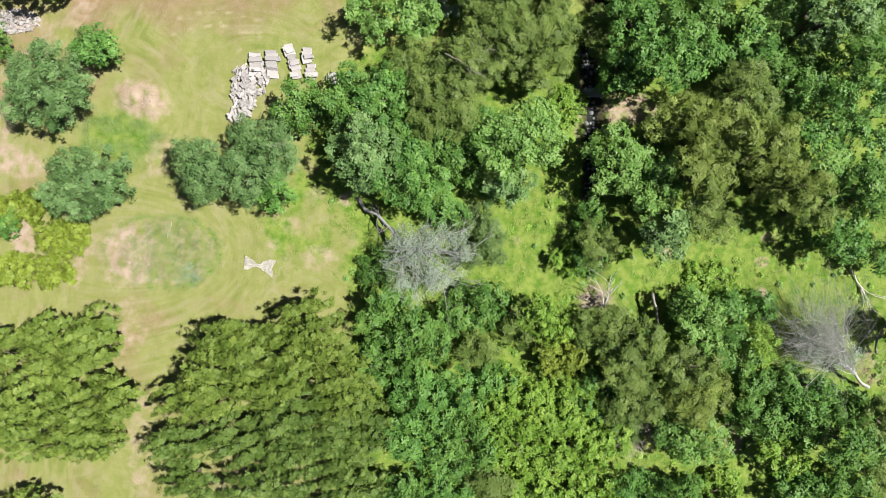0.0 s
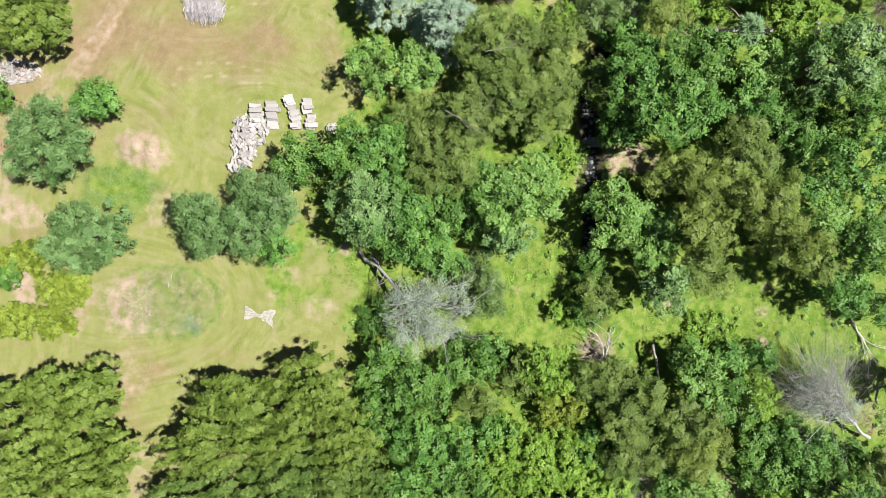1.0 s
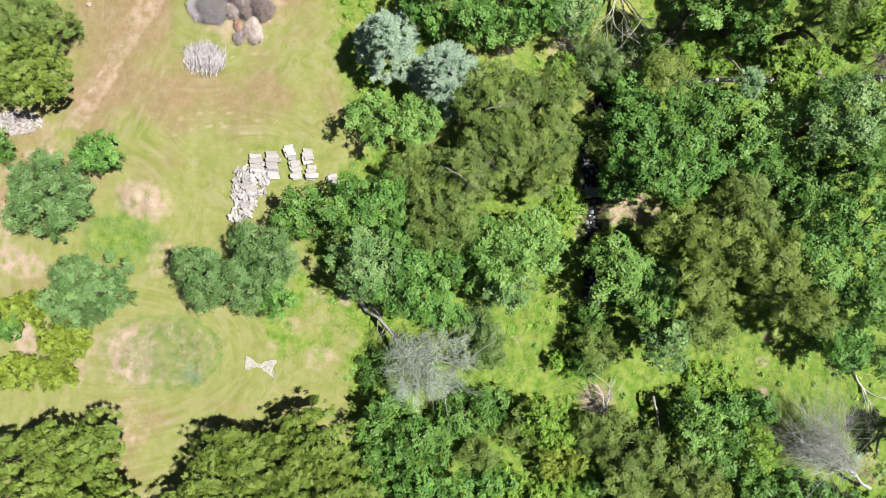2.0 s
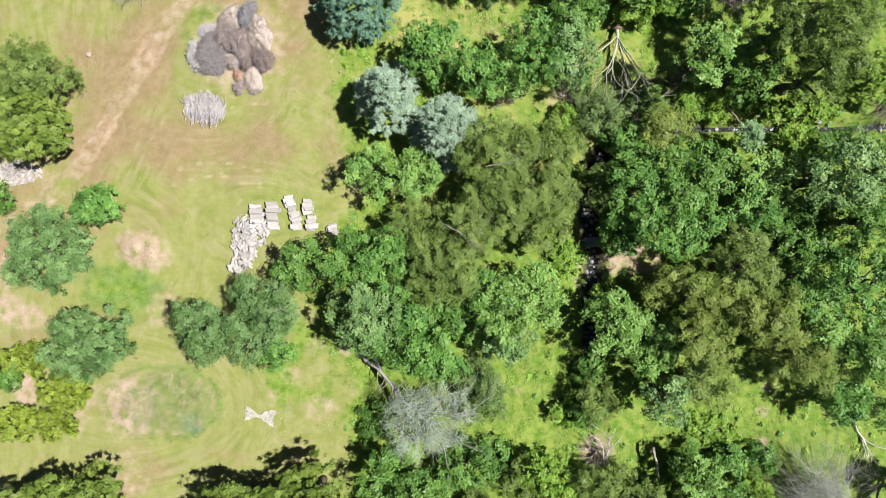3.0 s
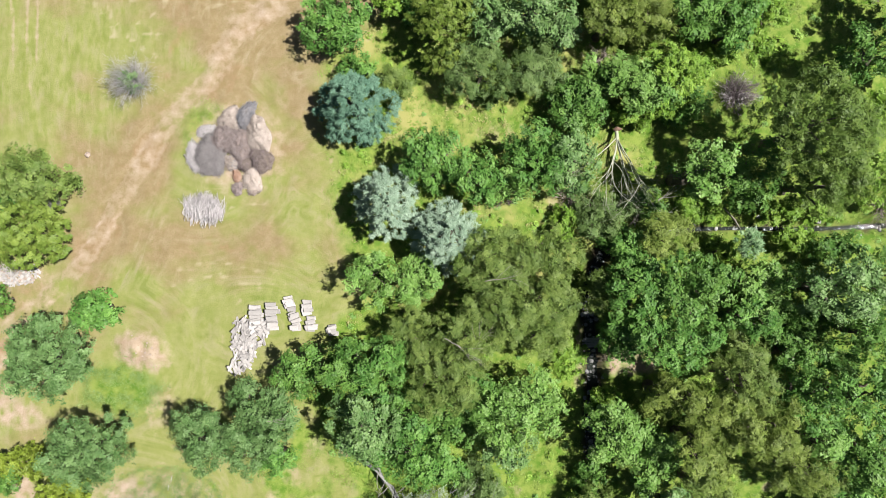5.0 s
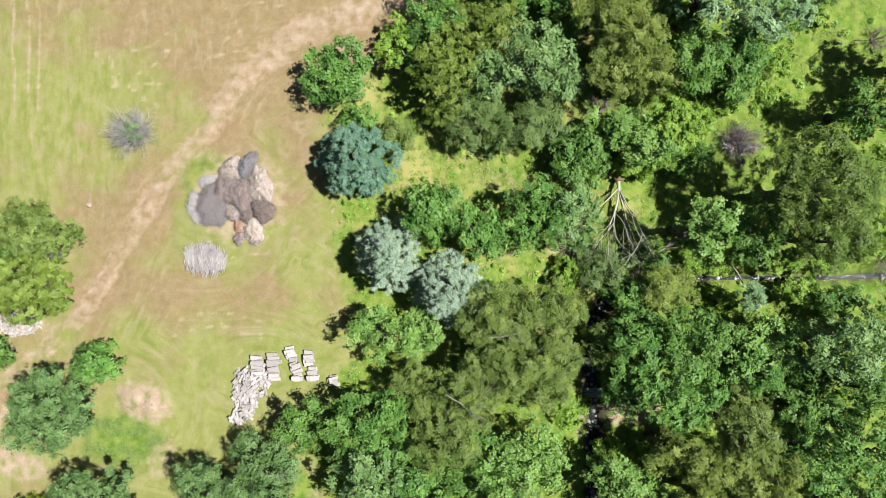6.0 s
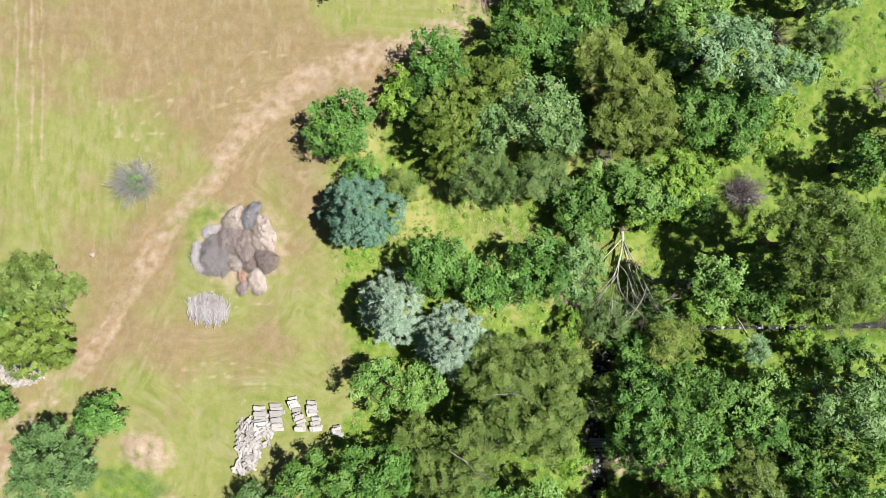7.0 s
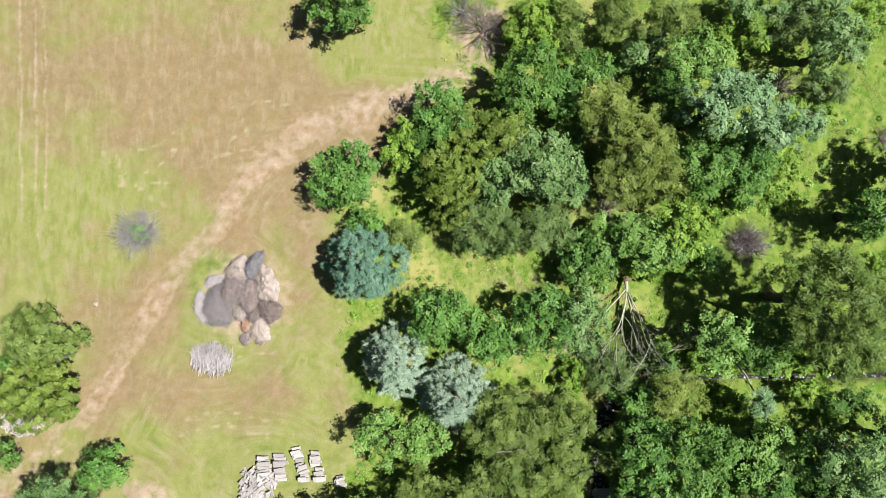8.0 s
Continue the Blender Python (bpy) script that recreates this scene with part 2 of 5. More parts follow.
    bulge = rng.uniform(0.80, 1.06, (len(owner), 1))
    offset = way * np.array([1.0, 1.0, f["flat"]]) * radius[owner][:, None] * bulge
    if f.get("layers"):             # sprays are long and narrow
        u, v = offset[:, 0] * math.cos(lay) + offset[:, 1] * math.sin(lay), offset[:, 1] * math.cos(lay) - offset[:, 0] * math.sin(lay)
        u, v = u * 2.0, v * 0.62
        offset[:, 0], offset[:, 1] = u * math.cos(lay) - v * math.sin(lay), u * math.sin(lay) + v * math.cos(lay)
    clump_at = centre[owner] + offset
    clump_tone = np.clip(tone[owner] + rng.normal(0, 0.20, len(owner)), 0, 1)
    pick = rng.integers(0, len(owner), total)
    at = clump_at[pick] + rng.normal(0, f["clump"], (total, 3)) * np.array([1, 1, 0.7])
    at[:, 2] = np.maximum(at[:, 2], 0.06)
    facing = way[pick] * 0.9 + np.array([0, 0, 0.55]) + rng.normal(0, f.get("stray", 0.34), (total, 3))
    along = None
    if f.get("tuft"):           # needles spray out of each tuft, away from the stem
        outward = np.c_[at[:, :2] / (np.linalg.norm(at[:, :2], axis=1, keepdims=True) + 0.2), np.full(total, 0.3)]
        along = unit(at - clump_at[pick]) + f["tuft"] * outward
        facing = rng.normal(0, 0.5, (total, 3)) + np.array([0, 0, 0.8]) + 0.3 * way[pick]
    verts, faces = leaf_mesh(rng, at, facing, length, width, along)
    return verts, faces, np.repeat(clump_tone[pick], 3), centre


# kinds of trees: name, form, leaves, labels by turns, category
KIND = {
    "O": ("oak_tree", "oak", "oak", "leafy green oak tree with a rounded lumpy crown", "tree"),
    "L": ("oak_tree", "oak", "bright", "light green oak tree with sunlit leafy clumps", "tree"),
    "D": ("oak_tree", "oak", "dark", "dark green oak tree with a dense rounded crown", "tree"),
    "S": ("oak_tree", "oak", "sage", "dusty sage-green oak tree with a spreading crown", "tree"),
    "N": ("oak_tree", "fine", "dusky", "dusky blue-green oak tree standing alone in the meadow", "tree"),
    "V": ("cedar_tree", "feather", "olive", "olive-brown cedar tree with feathery drooping boughs", "tree"),
    "U": ("cedar_tree", "cedar", "drab", "tall dark olive cedar tree with dense feathery boughs", "tree"),
    "W": ("cypress_tree", "feather", "tawny", "tall tawny-olive cypress tree with soft feathery tufts", "tree"),
    "P": ("live_oak_tree", "plate", "laurel", "broad olive-green tree with fine foliage in flat layers", "tree"),
    "Q": ("live_oak_tree", "plate", "drab", "drab olive tree with thin layered boughs", "tree"),
    "B": ("spruce_tree", "conifer", "blue", "blue-green spruce tree standing at the meadow's edge", "tree"),
    "G": ("pine_tree", "conifer", "silver", "silver-grey pine tree with radiating needle tufts", "tree"),
    "K": ("willow_tree", "oak", "teal", "tall pale blue-grey leafy tree in the wood", "tree"),
    "Y": ("shrub", "hedge", "gold", "low yellow-green leafy shrub on bare ground", "shrub"),
    "M": ("shrub", "shrub", "lime", "bright lime-green leafy shrub in the undergrowth", "shrub"),
    "A": ("shrub", "feather", "grey", "grey-green brushy shrub with fine dry foliage", "shrub"),
}
tree_count = [0]


def tree(kind, x, y, rx, ry, h, label=""):
    name, form, leaves, text, category = KIND[kind]
    tree_count[0] += 1
    rng = np.random.default_rng(1000 + tree_count[0])
    root = thing(name, x, y, -0.05, label or text, category, "shrubs" if category == "shrub" else "trees of the wood")
    verts, faces, tint, centres = crown(rng, rx, ry, h, form)
    mesh_object("crown", verts, faces, LEAF[leaves], root, tint=tint)
    thick = 0.035 * h + 0.02 * math.sqrt(rx * ry)
    fork = Vector((rng.normal(0, 0.15), rng.normal(0, 0.15), h * (0.72 if form == "conifer" else 0.36)))
    stem = Tubes()
    points = bent(rng, (0, 0, 0), fork, 0.06, 5)
    stem.add(points, [thick * (1.35 if i == 0 else 1.0 - 0.09 * i) for i in range(6)], 8)
    trunk = stem.object("trunk", BARK, root)
    far = [c for c in centres if c[2] > h * 0.3]
    rng.shuffle(far)
    for c in far[: 4 if category == "shrub" else 6]:
        limb = Tubes()
        begin = points[3].lerp(points[5], rng.uniform())
        limb.add(bent(rng, begin, begin.lerp(Vector(c), 0.75), 0.15, 4), [thick * 0.5, thick * 0.42, thick * 0.32, thick * 0.22, thick * 0.08], 6)
        limb.object("limb", BARK, trunk)
    return root


# ---------------------------------------------------------------- ground
def soft(d, edge):
    """1 inside (d < 0), 0 beyond the edge."""
    s = np.clip(0.5 - d / (2 * edge), 0, 1)
    return s * s * (3 - 2 * s)


def blob(X, Y, cx, cy, rx, ry, edge=0.3, turn=0.0):
    a = radians(turn)
    u, v = (X - cx) * math.cos(a) + (Y - cy) * math.sin(a), -(X - cx) * math.sin(a) + (Y - cy) * math.cos(a)
    return soft(np.sqrt((u / rx) ** 2 + (v / ry) ** 2) - 1, edge)


def far_from(X, Y, line):
    """Distance to a line of points."""
    best = np.full(X.shape, 1e9)
    for (ax, ay), (bx, by) in zip(line, line[1:]):
        dx, dy = bx - ax, by - ay
        s = np.clip(((X - ax) * dx + (Y - ay) * dy) / (dx * dx + dy * dy), 0, 1)
        best = np.minimum(best, np.hypot(X - ax - s * dx, Y - ay - s * dy))
    return best


def waves(X, Y, size, seed, octaves=4):
    """Smooth random field, about -1..1, from sums of turned sines."""
    rng = np.random.default_rng(seed)
    out, amp = np.zeros(X.shape), 1.0
    for o in range(octaves):
        for _ in range(5):
            a, p = rng.uniform(0, 2 * math.pi, 2)
            k = 2 * math.pi / (size / 2 ** o) * rng.uniform(0.7, 1.3)
            out += amp * 0.33 * np.sin(k * (X * math.cos(a) + Y * math.sin(a)) + p + 0.8 * np.sin(0.37 * k * (X * math.sin(a) - Y * math.cos(a))))
        amp *= 0.55
    return out


STREAM = [(12.8, -1.0), (12.5, 1.0), (12.3, 5.0), (12.4, 9.0), (12.3, 12.0), (12.0, 15.0), (11.9, 17.5), (12.9, 20.4),
          (15.5, 21.8), (18.3, 22.2), (21.1, 22.5), (25.2, 22.6), (29.4, 22.55), (33.2, 22.75), (37.0, 23.0), (46.0, 24.2), (70.0, 30.0)]
TRACK = [(-60.0, -3.0), (-42.0, 8.6), (-36.0, 13.2), (-33.2, 15.3), (-31.4, 16.9), (-29.8, 18.5), (-27.8, 21.5), (-26.2, 24.5), (-24.6, 26.9), (-22.8, 30.1),
         (-21.0, 32.2), (-19.5, 34.0), (-18.4, 36.0), (-16.6, 38.5), (-13.8, 40.6), (-11.1, 42.5), (-7.4, 44.2), (-4.7, 45.0), (2.0, 47.5)]
HAY = [[(-18.6, 44.0), (-16.8, 44.0), (-14.9, 44.4), (-13.4, 44.3)], [(-20.4, 39.2), (-18.4, 40.4), (-16.2, 40.9)], [(-25.0, 38.6), (-23.6, 39.4), (-22.4, 40.6)],
       [(-25.4, 40.4), (-23.8, 40.9), (-22.4, 42.0)], [(-27.4, 37.4), (-25.0, 37.6), (-22.8, 38.0)], [(-27.8, 41.0), (-27.0, 39.0), (-25.4, 37.0), (-23.4, 36.2)],
       [(-29.2, 42.6), (-28.2, 39.8), (-26.6, 37.6)], [(-18.2, 41.6), (-16.6, 42.2)], [(-17.8, 23.2), (-16.0, 24.1), (-14.2, 24.4)], [(-21.5, 18.6), (-17.5, 19.2), (-13.5, 18.4)],
       [(-22.0, 17.4), (-18.0, 18.0), (-13.0, 17.4)]]
WOOD_EDGE = [(-9.0, -60.0), (-9.0, -14.0), (-7.0, -4.0), (-8.0, 3.0), (-11.0, 8.0), (-9.0, 13.5), (-6.5, 18.0), (-8.6, 24.0), (-9.2, 30.0), (-9.5, 35.0),
             (-5.0, 40.0), (0.0, 46.0), (-2.0, 53.0), (-6.0, 90.0)]


def east_of_edge(X, Y):
    """Metres east of the wood's edge (minus: in the meadow)."""
    ys = np.array([p[1] for p in WOOD_EDGE])
    xs = np.array([p[0] for p in WOOD_EDGE])
    return X - np.interp(Y, ys, xs)


def relief(X, Y):
    z = 0.07 * waves(X, Y, 14, 3) + 0.025 * waves(X, Y, 2.5, 4, 3)
    near = far_from(X, Y, STREAM)
    z = z * np.clip(near / 3, 0.3, 1) - 0.50 * soft(near - 0.62, 0.45)
    z += 0.16 * blob(X, Y, -22.4, -0.3, 4.6, 2.9, 0.35) * (1 + 0.4 * waves(X, Y, 1.6, 9, 2))       # oval bed
    z += 0.30 * blob(X, Y, -24.2, 12.0, 1.9, 1.1, 0.5, -20) * (1 + 0.3 * waves(X, Y, 1.2, 10, 2))   # heap of earth
    z += 0.20 * blob(X, Y, -25.5, 9.0, 3.0, 1.9, 0.5)
    z += 0.22 * blob(X, Y, -17.6, 28.6, 4.2, 3.6, 0.4)
    t = far_from(X, Y, TRACK)
    z -= 0.05 * (soft(np.abs(t - 0.75) - 0.2, 0.15))
    return z


def ground_mesh():
    fine_x = np.arange(-44.0, 44.01, 0.27)
    fine_y = np.arange(-27.0, 61.01, 0.27)
    out = np.array([4, 10, 20, 40, 80, 160, 400, 900, 2400.0])
    xs = np.r_[-44 - out[::-1], fine_x, 44.3 + out]
    ys = np.r_[-27 - out[::-1], fine_y, 61.3 + out]
    X, Y = np.meshgrid(xs, ys)
    Z = relief(X, Y)
    nx, ny = len(xs), len(ys)
    i = (np.arange(ny - 1)[:, None] * nx + np.arange(nx - 1)[None]).ravel()
    faces = np.stack([i, i + 1, i + nx + 1, i + nx], axis=1)
    verts = np.stack([X.ravel(), Y.ravel(), Z.ravel()], axis=1)
    ob = mesh_object("ground", verts, faces, GROUND, smooth=True)
    w = waves(X, Y, 5.0, 20)
    w2 = waves(X, Y, 1.6, 21, 3)
    side = east_of_edge(X, Y) + 0.8 * w
    t = far_from(X, Y, TRACK)
    wide = np.interp(Y, [10, 24, 34, 45], [0.45, 0.5, 0.8, 1.1]) + 0.4 * w
    earth = np.interp(Y, [10, 28, 40], [0.54, 0.60, 0.76]) * soft(t - wide - 0.2 + 0.45 * w2, 0.5) * (0.74 + 0.35 * w2)
    earth = np.maximum(earth, (0.68 + 0.35 * w2 + 0.2 * w) * soft(np.abs(t - 0.60 + 0.2 * w2) - 0.14, 0.32))
    bare_meadow = ((-24.3, 12.0, 2.4, 1.5, 1.0, -20),
            (-35.0, 7.0, 3.2, 1.3, 0.8, -15),
            (-36.0, 10.0, 1.6, 2.0, 0.7, 0),
            (-25.0, -0.6, 2.4, 2.6, 0.95, 0),
            (-33.8, 0.6, 0.9, 2.0, 1.0, 10),
            (-25.5, -6.5, 2.0, 2.6, 0.45, 0),
            (-22.8, 7.3, 1.2, 2.2, 0.45, 0),
            (-16.8, 28.5, 3.8, 3.6, 0.8, 0),
            (-29.0, -1.5, 0.7, 3.0, 0.6, -25),
            (-12.0, 2.0, 1.0, 0.8, 0.5, 0),
            (-9.6, -0.6, 1.6, 1.1, 0.5, 20),
            (-10.2, 4.4, 0.8, 1.0, 0.45, 0),
            (-13.4, 0.4, 0.7, 0.6, 0.5, 0),
            (-7.6, 4.2, 0.7, 0.6, 0.9, 0),
            (-23.9, -16.0, 1.3, 5.0, 0.45, 0),
            (-8.0, 41.6, 1.0, 2.5, 0.5, -30),
            (-32.5, 17.8, 2.0, 1.0, 0.4, 0))
    bare_wood = ((12.8, -3.7, 1.4, 1.4, 0.9, 0),
            (18.7, 0.4, 0.7, 0.7, 0.8, 0),
            (26.2, -0.4, 0.6, 0.5, 0.8, 0),
            (26.8, 1.7, 0.8, 0.5, 0.6, 20),
            (6.0, 1.0, 0.7, 0.5, 0.5, 0),
            (26.1, -3.0, 0.7, 0.6, 0.9, 0),
            (26.3, -14.5, 3.4, 1.8, 0.7, 0),
            (15.2, 11.8, 2.8, 1.4, 0.95, 0),
            (35.2, -8.8, 1.6, 1.5, 0.5, 0),
            (11.2, 12.0, 0.5, 3.4, 0.6, 0),
            (1.9, 50.4, 2.6, 2.4, 0.8, 0),
            (10.0, 24.6, 2.2, 1.2, 0.5, 0),
            (5.0, 30.0, 3.0, 1.2, 0.35, 0))
    for cx, cy, rx, ry, amount, turn in bare_meadow + bare_wood:
        earth = np.maximum(earth, amount * blob(X, Y, cx, cy, rx, ry, 0.45, turn) * np.clip(0.8 + 0.4 * w2, 0, 1))
    for tx in (-35.4, -34.2, -33.4):
        earth = np.maximum(earth, 0.75 * soft(np.abs(X - tx + 0.035 * (Y - 45) - 0.3 * w * 0.3) - 0.10, 0.18) * soft(34 - Y, 4))
    ring = np.sqrt(((X + 22.4) / 4.7) ** 2 + ((Y + 0.3) / 3.0) ** 2)
    earth = np.maximum(earth, 0.34 * soft(np.abs(ring - 1.10) - 0.03, 0.07) * np.clip(0.8 + 0.5 * w2, 0, 1))
    for edge in ([(-9.4, 29.4), (-8.9, 27.0), (-8.6, 24.6)], [(-9.0, 34.8), (-8.2, 36.6), (-6.0, 37.6)]):
        earth = np.maximum(earth, 0.55 * soft(far_from(X + 0.2 * w2, Y, edge) - 0.12, 0.22) * np.clip(0.8 + 0.5 * w2, 0, 1))
    kerb = np.sqrt(((X + 12.6) / 5.2) ** 2 + ((Y - 13.2) / 4.4) ** 2)
    earth = np.maximum(earth, 0.5 * soft(np.abs(kerb - 1.0) - 0.02, 0.07) * soft(X + 10 - 0.6 * (Y - 13), 3) * np.clip(0.8 + 0.5 * w2, 0, 1))
    # pale wisps of hay left by the mower, and a reddish scrape
    hay = np.zeros(X.shape)
    for line in HAY:
        hay = np.maximum(hay, soft(far_from(X + 0.25 * w2, Y + 0.25 * w, line) - 0.12, 0.24) * np.clip(0.65 + 0.7 * w2, 0, 1))
    scrape = soft(far_from(X + 0.2 * w2, Y, [(-20.9, 43.4), (-21.1, 40.5), (-21.4, 37.6), (-22.6, 36.2)]) - 0.35, 0.6) * np.clip(0.6 + 0.5 * w2, 0, 1)
    scrape = np.maximum(scrape, 0.6 * soft(far_from(X, Y + 0.3 * w, [(-21.5, 19.9), (-18.5, 20.6), (-15.5, 20.4)]) - 0.5, 0.7) * np.clip(0.5 + 0.6 * w2, 0, 1))
    scrape = np.maximum(scrape, 0.6 * soft(t - wide - 0.9 + 0.7 * w2, 0.8) * np.clip(0.3 + 0.8 * w, 0, 1))
    # dry, brownish stubble in broad patches of the meadow
    dry = 0.30 + 0.25 * w + 0.35 * soft(t - 2.6, 1.6)
    for cx, cy, rx, ry, amount in ((-18.5, 20.0, 8.0, 2.6, 0.55), (-26.5, 26.5, 5.0, 5.0, 0.5), (-14.0, 43.5, 13.0, 5.5, 0.7), (-14.5, 33.5, 4.5, 7.0, 0.45), (-25.5, -6.0, 3.4, 4.0, 0.32),
                                   (-11.0, 51.0, 8.0, 2.5, 0.3), (-34.5, 48.5, 5.5, 8.0, 0.42), (-22.0, 47.5, 7.0, 3.5, 0.45), (-20.0, 44.0, 16.0, 10.0, 0.18)):
        dry = dry + amount * blob(X, Y, cx, cy, rx, ry, 0.6)
    for cx, cy, rx, ry, amount in ((-19.5, 11.5, 2.4, 5.0, 0.5), (-10.5, 49.0, 7.0, 3.0, 0.35), (-30.0, 36.5, 8.0, 4.5, 0.25), (-5.0, 48.5, 5.5, 4.0, 0.6), (-12.8, 16.0, 5.0, 3.4, 0.3), (-14.0, 3.0, 6.0, 6.0, 0.35), (-21.0, -1.0, 9.0, 6.0, 0.25),
                                   (-19.4, 26.0, 3.2, 2.4, 0.3)):
        dry = dry - amount * blob(X, Y, cx, cy, rx, ry, 0.6)
    lush = soft(-side, 1.6)
    for cx, cy, rx, ry, amount in ((-26.0, 8.8, 3.5, 2.4, 0.72), (-20.9, -0.4, 3.2, 2.7, 0.20), (-12.9, 15.2, 4.2, 2.6, 0.35), (-19.0, 29.8, 2.6, 2.6, 0.6), (-19.5, 24.6, 3.0, 2.0, 0.25)):
        lush = np.maximum(lush, amount * blob(X, Y, cx, cy, rx, ry, 0.5))
    lush = np.maximum(lush, 0.75 * blob(X, Y, -11.8, 3.0, 3.8, 5.2, 0.5) * np.clip(0.55 + 0.9 * waves(X, Y, 3.2, 58, 3), 0, 1))
    lush = np.maximum(lush, 0.95 * soft(np.abs(ring - 0.98) - 0.04, 0.06) * np.clip(0.7 + 0.5 * w2, 0, 1))
    earth = np.maximum(earth, 0.48 * soft(ring - 0.92, 0.08) * np.clip(0.8 + 0.6 * w2, 0, 1))
    mud = soft(far_from(X, Y, STREAM) - np.where(X > 16, 0.25, 0.75) + 0.2 * w2, 0.3)
    # the mower goes round whatever stands in the meadow
    round_things = np.minimum.reduce([np.hypot((X + 22.4) / 1.6, Y + 0.3) * 1.2, np.hypot(X + 13.3, (Y - 14.2) / 0.8), np.hypot(X + 17.4, (Y - 28.0) / 1.2), np.hypot(X + 25.2, Y - 33.7) + 5.0,
                                      np.abs(side) + 2.0, np.hypot(X + 25.0, Y - 11.0) + 1.0, t + 2.0])
    beyond = (Y > np.interp(X, [p[0] for p in TRACK], [p[1] for p in TRACK]) + 3.0 + 0.5 * w) & (X < -4)
    ob.data.attributes.new("lane", "FLOAT", "POINT").data.foreach_set("value", np.where((X < -29.5) | beyond, X + 60, round_things).astype(np.float32).ravel())
    for name, value in (("deep_wood", np.maximum(soft(17 - X, 3.0), soft(Y - 15, 3.0))), ("earth", earth), ("dry", dry), ("lush", lush), ("mud", mud), ("hay", hay), ("scrape", scrape)):
        ob.data.attributes.new(name, "FLOAT", "POINT").data.foreach_set("value", np.clip(value, 0, 1).astype(np.float32).ravel())
    return tagged(ob, "mown yellow-green meadow, dirt track and weedy woodland floor", "ground", kind="structure")


def ground_material():
    mat, nodes, links, bsdf, add = material("ground_cover")
    where = place_node(nodes)

    def mask(name):
        node = nodes.new("ShaderNodeAttribute")
        node.attribute_name = name
        return node.outputs["Fac"]

    def plus(a, b, share):
        node = nodes.new("ShaderNodeMath")
        node.operation = "MULTIPLY_ADD"
        links.new(b, node.inputs[0])
        node.inputs[1].default_value = share
        links.new(a, node.inputs[2])
        return node.outputs[0]
    broad = noise_node(nodes, links, 0.22, 4, 0.6, where)
    middle = noise_node(nodes, links, 1.3, 5, 0.65, where)
    fine = noise_node(nodes, links, 9.0, 4, 0.7, where)
    tips = noise_node(nodes, links, 30.0, 3, 0.7, where)
    # mower's rows: streaks along the lanes, broken up by the broad noise
    across = nodes.new("ShaderNodeCombineXYZ")
    lane = nodes.new("ShaderNodeAttribute")
    lane.attribute_name = "lane"
    links.new(lane.outputs["Fac"], across.inputs["X"])
    slow = nodes.new("ShaderNodeVectorMath")
    slow.operation = "MULTIPLY_ADD"
    slow.inputs[1].default_value = (0.40, 0.40, 0.0)
    links.new(where, slow.inputs[0])
    links.new(across.outputs[0], slow.inputs[2])
    rows = noise_node(nodes, links, 1.35, 3, 0.55, slow.outputs[0])
    grass = mix_colour(nodes, links, stretch(nodes, links, middle, 0.3, 0.7), (0.126, 0.142, 0.037), (0.166, 0.171, 0.066))
    worn = noise_node(nodes, links, 0.35, 3, 0.6, where)

    def faint(socket, share):
        """A streak's strength: a share of it, and only where the grass is worn."""
        node = nodes.new("ShaderNodeMath")
        node.operation = "MULTIPLY"
        links.new(socket, node.inputs[0])
        links.new(stretch(nodes, links, worn, 0.30, 0.62), node.inputs[1])
        scaled = nodes.new("ShaderNodeMath")
        scaled.operation = "MULTIPLY"
        links.new(node.outputs[0], scaled.inputs[0])
        scaled.inputs[1].default_value = share
        return scaled.outputs[0]
    grass = mix_colour(nodes, links, faint(stretch(nodes, links, rows, 0.48, 0.64), 0.62), grass, (0.186, 0.172, 0.098))
    grass = mix_colour(nodes, links, faint(stretch(nodes, links, rows, 0.50, 0.37), 0.62), grass, (0.094, 0.120, 0.024))
    grass = mix_colour(nodes, links, stretch(nodes, links, fine, 0.55, 0.85), grass, (0.088, 0.109, 0.024))
    stubble = mix_colour(nodes, links, stretch(nodes, links, middle, 0.35, 0.7), (0.141, 0.105, 0.053), (0.180, 0.141, 0.082))
    stubble = mix_colour(nodes, links, faint(stretch(nodes, links, rows, 0.50, 0.68), 0.65), stubble, (0.212, 0.177, 0.117))
    stubble = mix_colour(nodes, links, stretch(nodes, links, fine, 0.5, 0.8), stubble, (0.121, 0.107, 0.038))
    dry = stretch(nodes, links, plus(plus(mask("dry"), middle, 0.5), broad, 0.5), 0.75, 1.45)
    colour = mix_colour(nodes, links, dry, grass, stubble)
    colour = mix_colour(nodes, links, faint(stretch(nodes, links, plus(mask("scrape"), middle, 0.5), 0.45, 1.2), 0.8), colour, (0.180, 0.108, 0.062))
    colour = mix_colour(nodes, links, stretch(nodes, links, plus(mask("hay"), fine, 0.6), 0.55, 1.45), colour, (0.255, 0.225, 0.150))
    weeds = mix_colour(nodes, links, stretch(nodes, links, middle, 0.38, 0.60), (0.057, 0.116, 0.012), (0.134, 0.176, 0.036))
    weeds = mix_colour(nodes, links, stretch(nodes, links, fine, 0.56, 0.95), weeds, (0.048, 0.085, 0.008))
    weeds = mix_colour(nodes, links, stretch(nodes, links, plus(broad, mask("deep_wood"), -0.2), 0.48, 0.62), weeds, (0.205, 0.202, 0.070))
    colour = mix_colour(nodes, links, stretch(nodes, links, plus(mask("lush"), fine, 0.4), 0.45, 0.95), colour, weeds)
